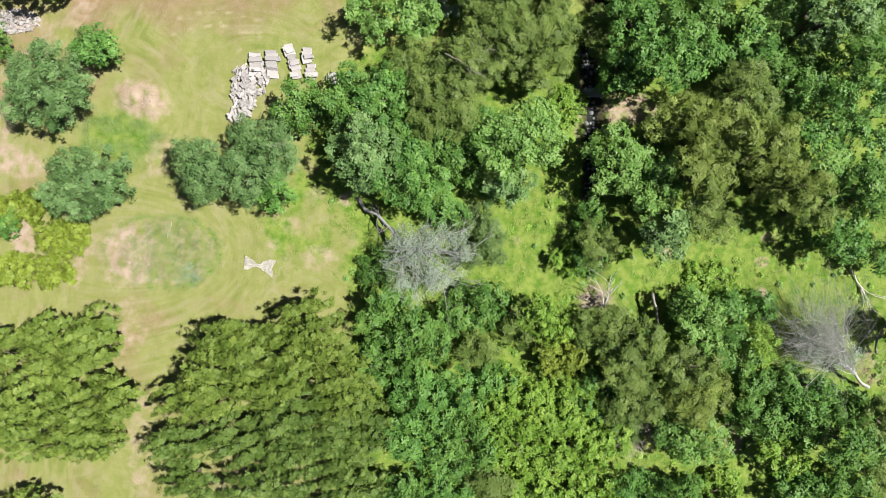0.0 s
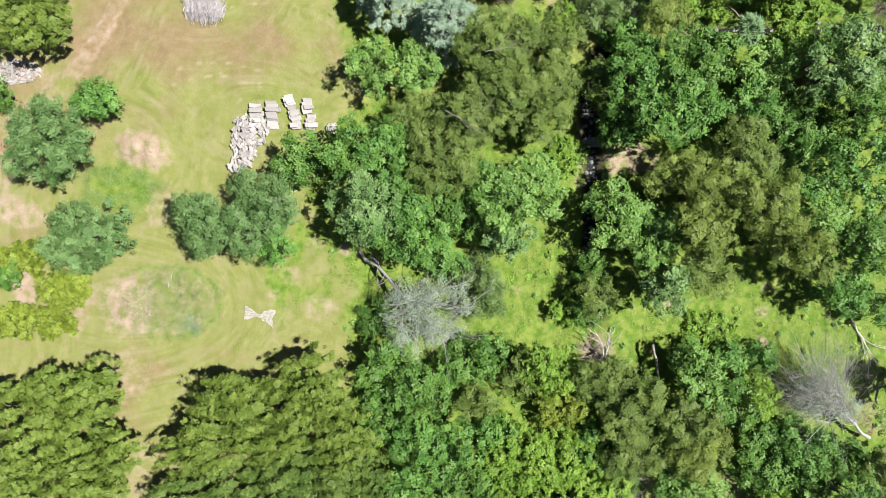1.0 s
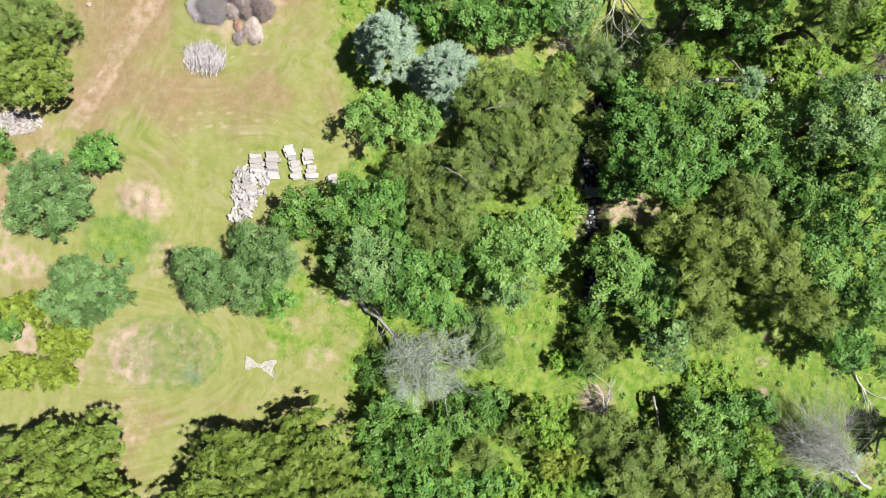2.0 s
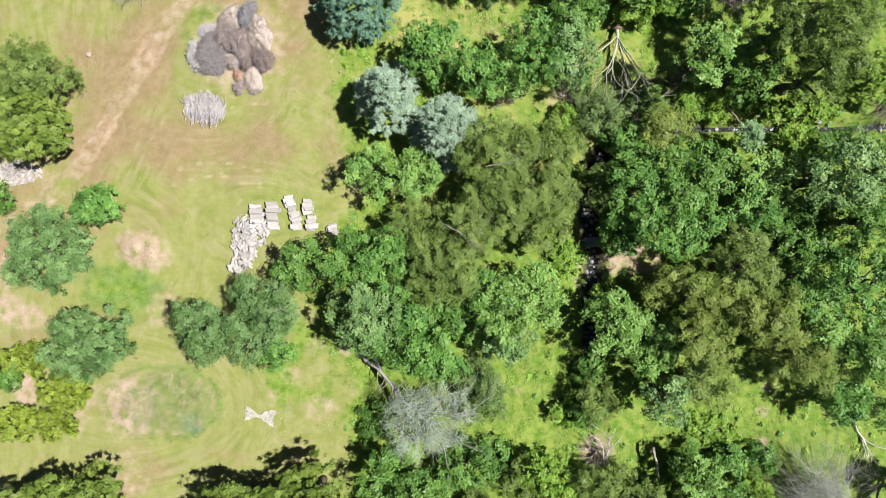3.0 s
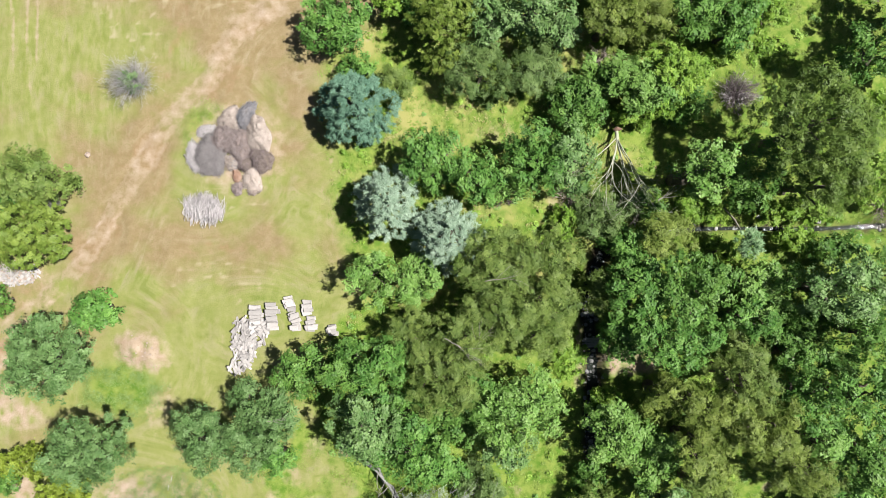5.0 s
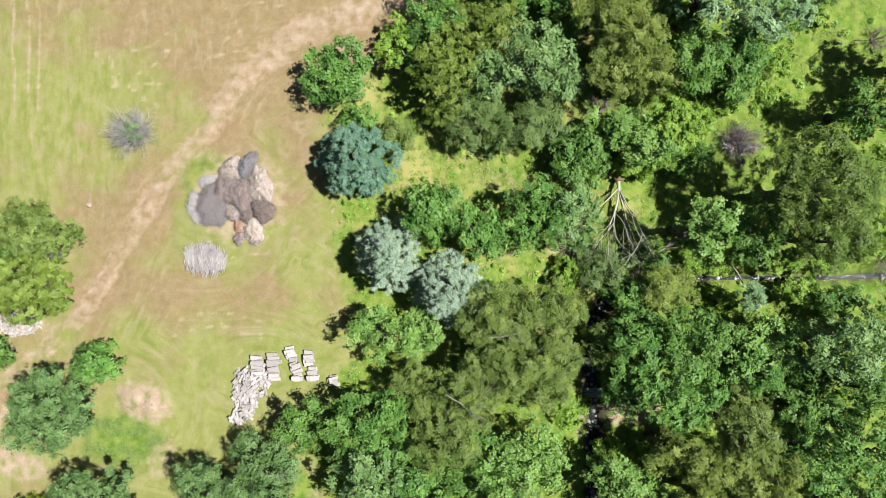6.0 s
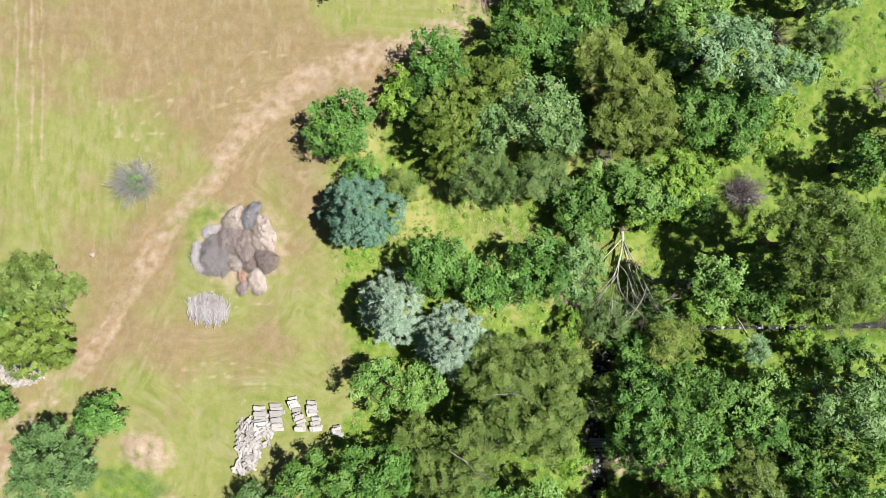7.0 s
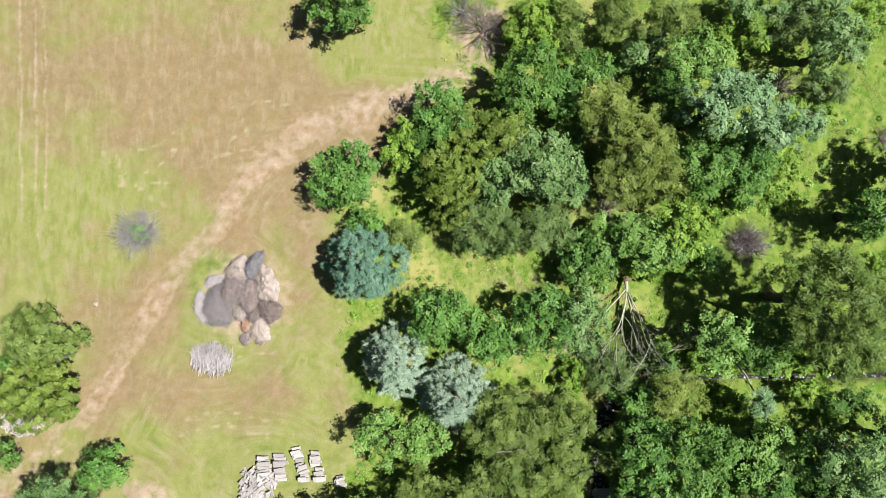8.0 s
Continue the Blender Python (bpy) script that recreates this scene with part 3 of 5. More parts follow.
    soil = mix_colour(nodes, links, stretch(nodes, links, middle, 0.35, 0.65), (0.212, 0.160, 0.112), (0.262, 0.212, 0.160))
    soil = mix_colour(nodes, links, stretch(nodes, links, fine, 0.55, 0.8), soil, (0.141, 0.100, 0.060))
    colour = mix_colour(nodes, links, stretch(nodes, links, plus(mask("earth"), middle, 0.7), 0.55, 1.15), colour, soil)
    wet = mix_colour(nodes, links, stretch(nodes, links, fine, 0.4, 0.7), (0.030, 0.024, 0.015), (0.056, 0.045, 0.030))
    colour = mix_colour(nodes, links, mask("mud"), colour, wet)
    links.new(colour, bsdf.inputs["Base Color"])
    bsdf.inputs["Roughness"].default_value = 0.95
    bsdf.inputs["Specular IOR Level"].default_value = 0.15
    bump = nodes.new("ShaderNodeBump")
    bump.inputs["Strength"].default_value = 0.55
    bump.inputs["Distance"].default_value = 0.08
    links.new(plus(fine, tips, 0.5), bump.inputs["Height"])
    links.new(bump.outputs[0], bsdf.inputs["Normal"])
    return mat


GROUND = ground_material()
ground_mesh()

# ---------------------------------------------------------------- trees and shrubs
tree("N", -29.7, 12.0, 3.7, 3.1, 6.0)
tree("O", -26.9, 15.6, 2.4, 1.5, 4.6)
tree("N", -27.0, 4.8, 3.6, 2.8, 5.2)
tree("Y", -33.0, 3.2, 2.2, 1.6, 2.0)
tree("Y", -29.9, 0.5, 2.1, 2.0, 2.2)
tree("Y", -30.7, -2.1, 2.0, 1.3, 1.8)
tree("Y", -33.7, -1.9, 2.1, 1.6, 2.0)
tree("D", -34.6, 1.8, 1.3, 1.4, 2.4)
tree("N", -18.0, 6.0, 2.2, 2.7, 5.4)
tree("N", -14.2, 6.1, 2.3, 2.7, 5.6)
tree("O", -12.6, 4.2, 1.6, 1.5, 4.6)
tree("N", -15.3, 9.0, 1.3, 1.1, 4.0)
tree("N", -12.7, 7.8, 1.8, 2.0, 4.8)
tree("D", -10.9, 10.9, 2.2, 2.1, 5.2)
tree("D", -6.9, 11.6, 2.3, 2.1, 6.2)
tree("O", -4.2, 11.7, 2.2, 2.3, 6.4)
tree("S", -5.7, 7.2, 2.7, 3.5, 7.0)
tree("O", -2.5, 8.0, 2.0, 2.0, 5.8)
tree("O", -1.9, 5.3, 2.9, 2.6, 6.6)
tree("D", 0.5, 7.6, 1.5, 2.0, 5.0)
tree("V", 0.2, 11.1, 2.9, 3.2, 6.8)
tree("V", -2.0, 14.0, 2.3, 2.0, 6.0)
tree("V", 2.3, 14.3, 2.6, 2.3, 7.0)
tree("L", -5.3, 18.3, 2.0, 2.2, 5.2)
tree("L", -1.9, 18.0, 2.0, 2.1, 5.6)
tree("G", -4.4, 24.0, 2.6, 3.1, 7.0)
tree("G", 0.2, 21.6, 2.9, 2.9, 7.0)
tree("B", -6.8, 31.5, 3.2, 3.1, 6.6)
tree("O", -0.9, 27.4, 2.8, 2.3, 6.2)
tree("O", 2.4, 26.1, 2.1, 2.2, 5.4)
tree("L", 5.2, 25.5, 2.0, 1.6, 4.4)
tree("O", 7.0, 27.4, 2.7, 2.6, 6.6)
tree("S", 9.9, 27.1, 2.0, 2.6, 6.2)
tree("V", 3.7, 19.7, 3.2, 2.6, 7.0)
tree("V", 7.5, 19.9, 2.9, 2.5, 6.8)
tree("V", 4.1, 16.3, 3.1, 2.6, 7.4)
tree("V", 7.8, 16.5, 2.5, 2.5, 6.6)
tree("V", 7.2, 14.2, 2.5, 1.8, 5.6)
tree("L", 4.7, 8.2, 2.3, 3.1, 6.4)
tree("L", 6.9, 9.2, 2.4, 2.9, 6.4)
tree("S", 5.3, 5.2, 2.1, 1.6, 4.8)
tree("O", 2.8, 9.4, 1.6, 2.1, 5.4)
tree("O", 14.6, 17.9, 2.6, 2.6, 7.2)
tree("D", 18.3, 17.9, 3.0, 2.8, 8.8)
tree("O", 16.8, 14.5, 3.2, 2.6, 9.5)
tree("O", 13.9, 14.1, 2.0, 2.1, 6.0)
tree("L", 13.2, 7.0, 2.5, 2.7, 6.6)
tree("L", 15.7, 5.2, 2.6, 2.7, 6.8)
tree("S", 17.0, 1.4, 1.9, 2.0, 6.8)
tree("V", 12.3, 1.0, 1.8, 1.6, 4.6)
tree("W", 16.8, 9.8, 2.2, 1.6, 9.5)
tree("W", 19.6, 8.9, 2.6, 2.3, 10.2)
tree("W", 19.1, 6.1, 2.6, 2.0, 9.5)
tree("W", 23.8, 7.8, 2.4, 2.4, 9.5)
tree("W", 25.5, 5.3, 2.7, 2.1, 9.0)
tree("V", 19.6, 2.7, 2.6, 1.9, 6.8)
tree("V", 28.0, 3.7, 2.3, 1.5, 7.0)
tree("V", 21.9, 11.3, 2.5, 2.6, 9.0)
tree("V", 23.0, 13.4, 1.8, 1.6, 4.8)
tree("O", 26.9, 9.9, 2.4, 2.8, 9.2)
tree("L", 28.4, 6.5, 2.0, 1.7, 8.2)
tree("O", 30.9, 10.0, 2.3, 2.8, 9.2)
tree("D", 30.3, 5.7, 2.5, 2.3, 8.2)
tree("O", 30.9, 1.6, 2.1, 2.0, 6.4)
tree("L", 24.2, 18.0, 2.4, 2.5, 6.8)
tree("O", 23.3, 15.7, 2.1, 2.0, 6.0)
tree("S", 28.4, 18.1, 2.9, 2.7, 11.0)
tree("D", 32.4, 18.7, 2.0, 2.6, 8.2)
tree("D", 26.5, 15.0, 2.4, 2.0, 4.5)
tree("D", 31.1, 14.9, 2.5, 2.2, 8.5)
tree("D", 26.4, 12.9, 1.9, 1.8, 7.5)
tree("D", 28.9, 14.6, 2.2, 2.0, 4.0)
tree("D", 30.6, 20.8, 2.2, 1.5, 5.0)
tree("D", 29.5, 12.4, 1.9, 1.6, 7.2)
tree("L", 18.5, 26.4, 1.7, 2.5, 10.5)
tree("D", 22.7, 26.2, 1.9, 2.6, 8.2)
tree("U", 25.5, 29.2, 3.8, 4.0, 12.0)
tree("U", 27.4, 25.7, 2.4, 2.4, 9.0)
tree("A", 11.9, 24.2, 2.1, 1.4, 2.4)
tree("A", 12.2, 22.7, 1.7, 1.4, 3.6)
tree("A", 14.9, 24.1, 1.6, 1.1, 1.8)
tree("W", 16.9, 21.7, 2.2, 2.1, 5.5)
tree("D", 10.5, 31.2, 2.1, 1.9, 5.2)
tree("A", 3.2, 1.2, 2.1, 2.7, 3.0)
tree("V", 12.1, 17.3, 1.6, 1.8, 4.4)
tree("O", 14.7, 20.8, 1.8, 1.6, 4.2)
tree("P", -30.3, -8.8, 5.2, 4.1, 6.6)
tree("P", -26.1, -7.1, 2.3, 2.7, 5.4)
tree("P", -25.2, -11.9, 3.0, 2.9, 5.2)
tree("P", -30.7, -14.1, 4.9, 2.8, 5.4)
tree("P", -26.8, -15.2, 2.7, 1.6, 4.0)
tree("P", -15.8, -9.1, 3.7, 3.4, 6.4)
tree("P", -18.2, -11.5, 3.5, 2.0, 5.4)
tree("P", -12.7, -8.5, 4.0, 3.5, 6.8)
tree("P", -9.4, -6.4, 2.8, 3.4, 6.4)
tree("P", -15.2, -7.1, 2.7, 2.3, 5.8)
tree("P", -7.4, -9.6, 2.9, 3.1, 6.0)
tree("Q", -9.9, -12.4, 4.5, 2.8, 6.0)
tree("Q", -5.9, -13.3, 2.6, 2.8, 5.2)
tree("Q", -13.9, -14.8, 3.8, 2.5, 5.2)
tree("Q", -19.7, -15.2, 3.3, 1.7, 4.6)
tree("Q", -8.7, -16.0, 4.0, 2.1, 5.2)
tree("D", -4.7, -8.7, 2.0, 2.1, 4.4)
tree("D", -3.7, -4.9, 2.6, 2.2, 5.2)
tree("D", -1.5, -6.8, 2.5, 2.0, 5.4)
tree("D", 2.4, -4.2, 2.1, 2.0, 4.6)
tree("D", 0.2, -5.7, 2.0, 1.8, 4.6)
tree("V", 3.1, -7.7, 2.1, 1.5, 3.6)
tree("O", -1.6, -10.7, 2.6, 2.3, 5.0)
tree("O", 1.4, -11.0, 2.3, 2.0, 4.4)
tree("O", -1.4, -14.4, 2.8, 2.3, 5.0)
tree("D", 2.1, -15.0, 2.5, 2.5, 5.0)
tree("M", 8.4, -5.0, 2.1, 2.4, 4.6)
tree("V", 6.4, -5.5, 1.6, 2.0, 3.6)
tree("Y", 9.5, -8.1, 2.0, 1.6, 3.8)
tree("M", 6.5, -11.1, 2.9, 2.4, 3.2)
tree("M", 10.1, -11.7, 3.0, 2.6, 3.2)
tree("O", 12.7, -11.0, 2.0, 2.1, 3.4)
tree("M", 6.6, -15.1, 3.2, 2.6, 3.2)
tree("M", 10.6, -15.4, 3.2, 2.6, 3.2)
tree("M", 13.5, -14.8, 1.9, 2.1, 2.8)
tree("V", 12.1, -5.7, 2.2, 1.9, 5.2)
tree("V", 15.0, -7.7, 3.1, 2.6, 6.2)
tree("V", 15.5, -11.3, 2.7, 2.0, 5.0)
tree("V", 18.7, -8.4, 2.3, 1.9, 6.8)
tree("W", 19.7, -10.8, 2.5, 2.4, 6.5)
tree("L", 19.9, -5.1, 2.1, 2.1, 6.2)
tree("D", 22.5, -7.0, 2.1, 2.0, 6.0)
tree("M", 24.6, -6.9, 1.7, 2.0, 4.8)
tree("D", 24.6, -10.0, 2.2, 1.6, 5.5)
tree("O", 27.7, -9.9, 2.4, 1.9, 6.0)
tree("D", 27.4, -12.5, 2.7, 1.7, 4.5)
tree("L", 20.2, -14.2, 2.1, 2.3, 5.2)
tree("D", 30.3, -13.5, 3.2, 2.4, 6.2)
tree("V", 34.0, -12.7, 2.0, 2.5, 5.5)
tree("M", 27.1, -15.3, 2.3, 1.8, 4.0)
tree("O", -8.6, 38.4, 2.8, 2.8, 5.0)
tree("M", -4.2, 40.5, 1.5, 2.1, 4.4)
tree("O", -1.0, 42.9, 2.2, 2.6, 6.0)
tree("P", 1.6, 41.6, 2.0, 2.0, 5.8)
tree("P", -0.3, 38.3, 2.4, 2.8, 6.2)
tree("P", 3.0, 40.9, 2.2, 2.0, 6.4)
tree("S", 3.7, 37.9, 1.9, 2.1, 6.6)
tree("S", 6.6, 38.7, 2.9, 3.0, 7.4)
tree("S", 9.0, 37.2, 1.3, 1.5, 5.4)
tree("A", 2.8, 34.2, 3.0, 2.2, 4.6)
tree("A", 7.1, 34.6, 2.0, 2.4, 4.8)
tree("P", 0.1, 35.5, 1.7, 1.5, 4.0)
tree("O", -7.0, 34.8, 1.6, 1.2, 3.4)
tree("V", -4.0, 33.5, 2.0, 1.4, 3.0)
tree("D", 5.5, 45.2, 2.7, 2.7, 6.6)
tree("O", 8.2, 44.6, 2.0, 2.5, 5.4)
tree("W", 11.6, 42.7, 2.3, 2.7, 7.6)
tree("W", 13.6, 40.3, 2.7, 3.0, 8.2)
tree("W", 12.2, 37.9, 2.3, 2.0, 7.0)
tree("W", 15.4, 38.5, 2.0, 2.2, 6.4)
tree("K", 18.9, 42.9, 3.2, 2.0, 10.2)
tree("K", 23.5, 41.7, 2.7, 1.8, 9.2)
tree("K", 21.0, 44.6, 2.1, 1.5, 9.2)
tree("D", 18.6, 38.7, 1.9, 2.5, 6.8)
tree("O", 21.5, 39.5, 2.5, 2.2, 6.8)
tree("M", 24.8, 39.6, 2.1, 2.0, 5.0)
tree("L", 11.9, 34.0, 2.1, 1.7, 5.0)
tree("L", 14.7, 33.4, 2.7, 2.6, 5.8)
tree("M", 17.1, 34.4, 2.2, 2.5, 6.2)
tree("M", 18.1, 32.0, 1.8, 1.5, 4.2)
tree("D", 10.2, 31.9, 2.0, 2.0, 4.6)
tree("O", 31.0, 35.6, 2.0, 2.2, 9.0)
tree("M", 32.2, 31.2, 2.0, 2.2, 6.2)
tree("O", 21.9, 37.7, 1.8, 1.6, 4.5)
tree("D", -8.7, 51.5, 3.0, 2.5, 6.2)
tree("M", 6.6, 49.9, 3.1, 2.6, 4.6)
tree("V", 8.8, 49.8, 1.3, 2.2, 5.4)
tree("V", 11.9, 50.3, 2.1, 2.0, 6.2)
tree("V", 15.8, 49.8, 2.6, 1.9, 7.0)
tree("L", 17.8, 47.0, 3.1, 1.8, 7.5)
tree("S", 15.1, 47.4, 2.1, 2.0, 6.0)
tree("M", 21.8, 49.4, 2.0, 2.0, 5.0)
tree("A", 25.7, 50.3, 2.5, 1.8, 5.0)
tree("S", 28.2, 48.1, 2.0, 2.4, 7.8)
tree("M", 31.9, 50.8, 1.8, 2.0, 5.0)
tree("S", 22.4, 51.6, 2.5, 1.6, 5.8)
tree("S", 27.2, 51.6, 2.5, 1.6, 6.8)
tree("V", -31.4, 25.7, 3.3, 2.3, 5.4)
tree("P", -31.3, 21.3, 3.7, 2.9, 5.6)
tree("O", -33.9, 24.2, 1.6, 1.5, 4.4)
tree("D", -34.8, 16.1, 0.8, 1.3, 3.0)
tree("M", 15.2, 32.0, 1.8, 1.7, 3.4)
tree("D", 18.8, 32.2, 2.0, 1.8, 3.8)
tree("M", 20.0, 24.1, 1.7, 1.4, 2.6)
tree("M", 21.8, 23.8, 1.4, 1.2, 2.2)
tree("M", 26.2, 24.0, 2.0, 1.1, 2.2)
tree("M", 29.3, 23.9, 2.1, 1.2, 2.4)
tree("M", 27.9, 21.8, 1.9, 1.0, 2.8)
tree("M", 21.9, 20.6, 1.8, 1.3, 2.2)
tree("M", 33.8, 26.2, 1.6, 2.7, 4.0)
tree("M", 9.6, 22.6, 1.1, 2.0, 2.4)
tree("M", 10.4, -0.4, 2.1, 1.3, 2.0)
tree("M", 12.8, 8.7, 1.4, 1.5, 2.6)
tree("D", 2.2, 6.9, 1.4, 2.0, 3.0)
tree("O", 0.3, 3.0, 1.8, 1.4, 3.2)
# Dark crown added in place of a patch of shade west of the dead tree
tree("D", -5.0, -1.6, 1.4, 2.0, 2.6)
tree("D", 16.3, 24.3, 1.6, 1.2, 2.6)
tree("D", 14.1, 21.6, 1.9, 1.1, 2.6)
tree("D", 19.5, -4.0, 1.6, 1.6, 3.8)
tree("V", 14.1, -5.1, 1.4, 1.2, 3.4)
tree("O", 23.0, -4.1, 1.9, 1.3, 2.4)
tree("O", 25.7, -4.0, 1.4, 1.3, 2.4)
tree("D", 32.0, -11.5, 2.4, 1.5, 3.8)
tree("D", 25.3, -12.4, 2.7, 1.5, 4.0)
tree("D", 18.3, -13.7, 1.8, 1.6, 4.2)
tree("A", 14.6, -13.6, 1.9, 1.3, 2.6)
tree("O", 4.4, -10.1, 1.8, 1.8, 3.2)
tree("M", 4.8, -13.6, 2.0, 2.0, 2.8)
tree("D", 4.3, -3.7, 1.6, 1.3, 2.2)
tree("M", 22.0, -1.9, 2.8, 1.4, 0.9)
tree("M", 19.4, 35.2, 2.0, 1.7, 2.4)
tree("M", 21.6, 36.5, 1.9, 1.3, 1.6)
tree("M", 28.6, 43.9, 2.5, 1.4, 1.2)
tree("A", 29.6, 46.0, 2.0, 1.4, 2.4)
tree("D", 9.5, 33.1, 1.8, 1.3, 3.2)
tree("D", 8.8, 41.5, 1.4, 1.4, 4.0)
tree("D", 10.4, 46.6, 1.8, 1.8, 5.0)
tree("D", 16.4, 45.0, 1.8, 1.8, 6.2)
tree("D", 17.6, 41.5, 1.3, 2.4, 4.8)
tree("D", -2.5, 40.6, 1.5, 2.6, 3.6)
tree("O", 4.7, 43.4, 1.4, 1.0, 2.6)
tree("M", 26.5, 36.7, 1.9, 1.4, 0.8)
tree("Q", -12.6, -18.4, 4.1, 1.8, 5.0)
tree("Q", -19.2, -17.9, 2.7, 1.5, 4.4)
tree("Q", -5.7, -18.3, 2.5, 2.0, 4.6)
tree("D", -2.4, -18.9, 2.3, 2.0, 4.4)
tree("O", 0.8, -18.5, 2.1, 2.0, 4.4)
tree("V", 3.9, -18.3, 2.3, 2.0, 4.0)
tree("M", 7.7, -19.1, 2.8, 2.0, 3.0)
tree("M", 12.2, -19.2, 2.8, 2.0, 3.0)
tree("O", 15.8, -18.5, 2.1, 1.8, 3.6)
tree("D", 19.2, -18.6, 2.1, 1.8, 4.5)
tree("M", 22.7, -18.4, 1.9, 1.6, 2.6)
tree("O", 28.4, -18.3, 2.4, 1.8, 4.2)
tree("D", 31.6, -18.3, 2.3, 2.0, 5.0)
tree("V", 34.5, -17.0, 1.8, 2.0, 4.8)
tree("Q", -9.1, -21.1, 4.1, 2.3, 5.0)
tree("O", -0.4, -21.0, 3.6, 2.0, 4.6)
tree("O", 10.1, -21.5, 4.1, 2.0, 4.0)
tree("V", 22.9, -20.7, 4.0, 1.8, 5.2)
tree("P", -31.5, -21.4, 4.1, 2.3, 5.0)
tree("D", 11.8, 2.5, 1.6, 1.8, 3.2)
tree("D", 11.8, -0.6, 1.5, 1.4, 2.6)
tree("D", 16.8, -6.4, 0.9, 0.9, 2.0)
tree("M", 10.0, 12.0, 1.8, 1.7, 1.3)
# The next four stand unseen, east of the view, added to cast shade westward
tree("D", 38.0, -5.4, 1.9, 1.9, 8.8)
tree("D", 39.1, -13.1, 2.0, 1.6, 7.5)
tree("D", 36.5, 39.6, 2.8, 2.6, 11.0)
tree("D", 36.0, 36.2, 3.0, 2.6, 11.0)
tree("D", 33.4, 5.0, 2.4, 2.6, 8.0)
tree("O", 33.8, 1.0, 1.9, 2.0, 4.0)

# ---------------------------------------------------------------- more materials
PALE_STONE = rough_material("pale_weathered_slab", (0.226, 0.214, 0.206), (0.268, 0.257, 0.248), (0.165, 0.153, 0.148), 1.5, 14, 0.85, 0.5, 0.25)
TAN_ROCK = rough_material("tan_clod", (0.223, 0.174, 0.143), (0.273, 0.223, 0.186), (0.167, 0.130, 0.105), 3, 16, 0.95, 0.9, 0.15)
GREY_ROCK = rough_material("wet_grey_stone", (0.140, 0.140, 0.140), (0.195, 0.195, 0.195), (0.093, 0.093, 0.089), 3, 16, 0.6, 0.4, 0.3)
RUST = rough_material("rust_orange_earth", (0.205, 0.118, 0.081), (0.223, 0.155, 0.118), (0.174, 0.093, 0.068), 3, 16, 0.95, 0.8)
WHITE_STICK = rough_material("bleached_sticks", (0.347, 0.329, 0.329), (0.298, 0.279, 0.285), (0.409, 0.391, 0.391), 2, 14, 0.9, 0.4, 0.2)
STEEL_TWIG = rough_material("slate_grey_twigs", (0.149, 0.136, 0.140), (0.192, 0.180, 0.180), (0.260, 0.242, 0.242), 2, 14, 0.9, 0.4, 0.3)
PALE_TWIG = rough_material("pale_grey_twigs", (0.291, 0.285, 0.273), (0.236, 0.229, 0.217), (0.360, 0.353, 0.341), 2, 18, 0.9, 0.4)
CHALK = rough_material("chalky_pinkish_earth", (0.275, 0.235, 0.210), (0.325, 0.285, 0.260), (0.195, 0.162, 0.142), 3, 14, 0.95, 0.45)
TAN_TWIG = rough_material("tan_dry_brush", (0.245, 0.202, 0.176), (0.300, 0.256, 0.225), (0.350, 0.312, 0.280), 2, 14, 0.9, 0.4, 0.25)
LILAC_TWIG = rough_material("lilac_grey_twigs", (0.290, 0.278, 0.282), (0.235, 0.225, 0.232), (0.360, 0.346, 0.352), 2, 18, 0.9, 0.4)
DARK_TWIG = rough_material("dark_purplish_twigs", (0.085, 0.066, 0.070), (0.130, 0.105, 0.110), (0.190, 0.165, 0.170), 2, 18, 0.9, 0.4)
STICK_LITTER = rough_material("pale_litter", (0.170, 0.160, 0.160), (0.215, 0.202, 0.202), (0.110, 0.102, 0.102), 4, 26, 0.95, 1.0)
SLATE_LITTER = rough_material("slate_litter", (0.135, 0.127, 0.132), (0.180, 0.170, 0.175), (0.090, 0.084, 0.087), 4, 26, 0.95, 1.0)
PURPLE_LITTER = rough_material("purplish_brown_litter", (0.150, 0.120, 0.116), (0.195, 0.162, 0.157), (0.102, 0.082, 0.079), 4, 26, 0.95, 1.0)
PINK_LITTER = rough_material("pinkish_brown_litter", (0.165, 0.128, 0.116), (0.215, 0.175, 0.162), (0.110, 0.085, 0.078), 4, 26, 0.95, 1.0)
BROWN_LITTER = rough_material("dark_brown_litter", (0.100, 0.078, 0.062), (0.135, 0.110, 0.090), (0.065, 0.050, 0.040), 4, 26, 0.95, 1.0)
PURPLE_TWIG = rough_material("purplish_brown_twigs", (0.150, 0.120, 0.116), (0.200, 0.168, 0.162), (0.255, 0.225, 0.220), 2, 14, 0.9, 0.4)
BLUE_TWIG = rough_material("blue_grey_twigs", (0.125, 0.125, 0.138), (0.165, 0.165, 0.180), (0.215, 0.212, 0.225), 2, 14, 0.9, 0.4)
ROOT = rough_material("reddish_root_soil", (0.124, 0.071, 0.050), (0.099, 0.062, 0.046), (0.161, 0.105, 0.081), 3, 16, 0.95, 0.8)
SHEET = rough_material("torn_white_sheeting", (0.446, 0.428, 0.378), (0.409, 0.391, 0.341), (0.372, 0.347, 0.298), 1.5, 10, 0.6, 0.2)
PLANK = rough_material("weathered_plank", (0.167, 0.162, 0.158), (0.214, 0.210, 0.205), (0.121, 0.117, 0.112), 2, 20, 0.85, 0.4, 0.2)
LEAF["lichen"] = leaf_material("lichen_grey_twiglets", (0.154, 0.196, 0.147), (0.266, 0.315, 0.252), (0.364, 0.406, 0.350), 0.1, 0.8)
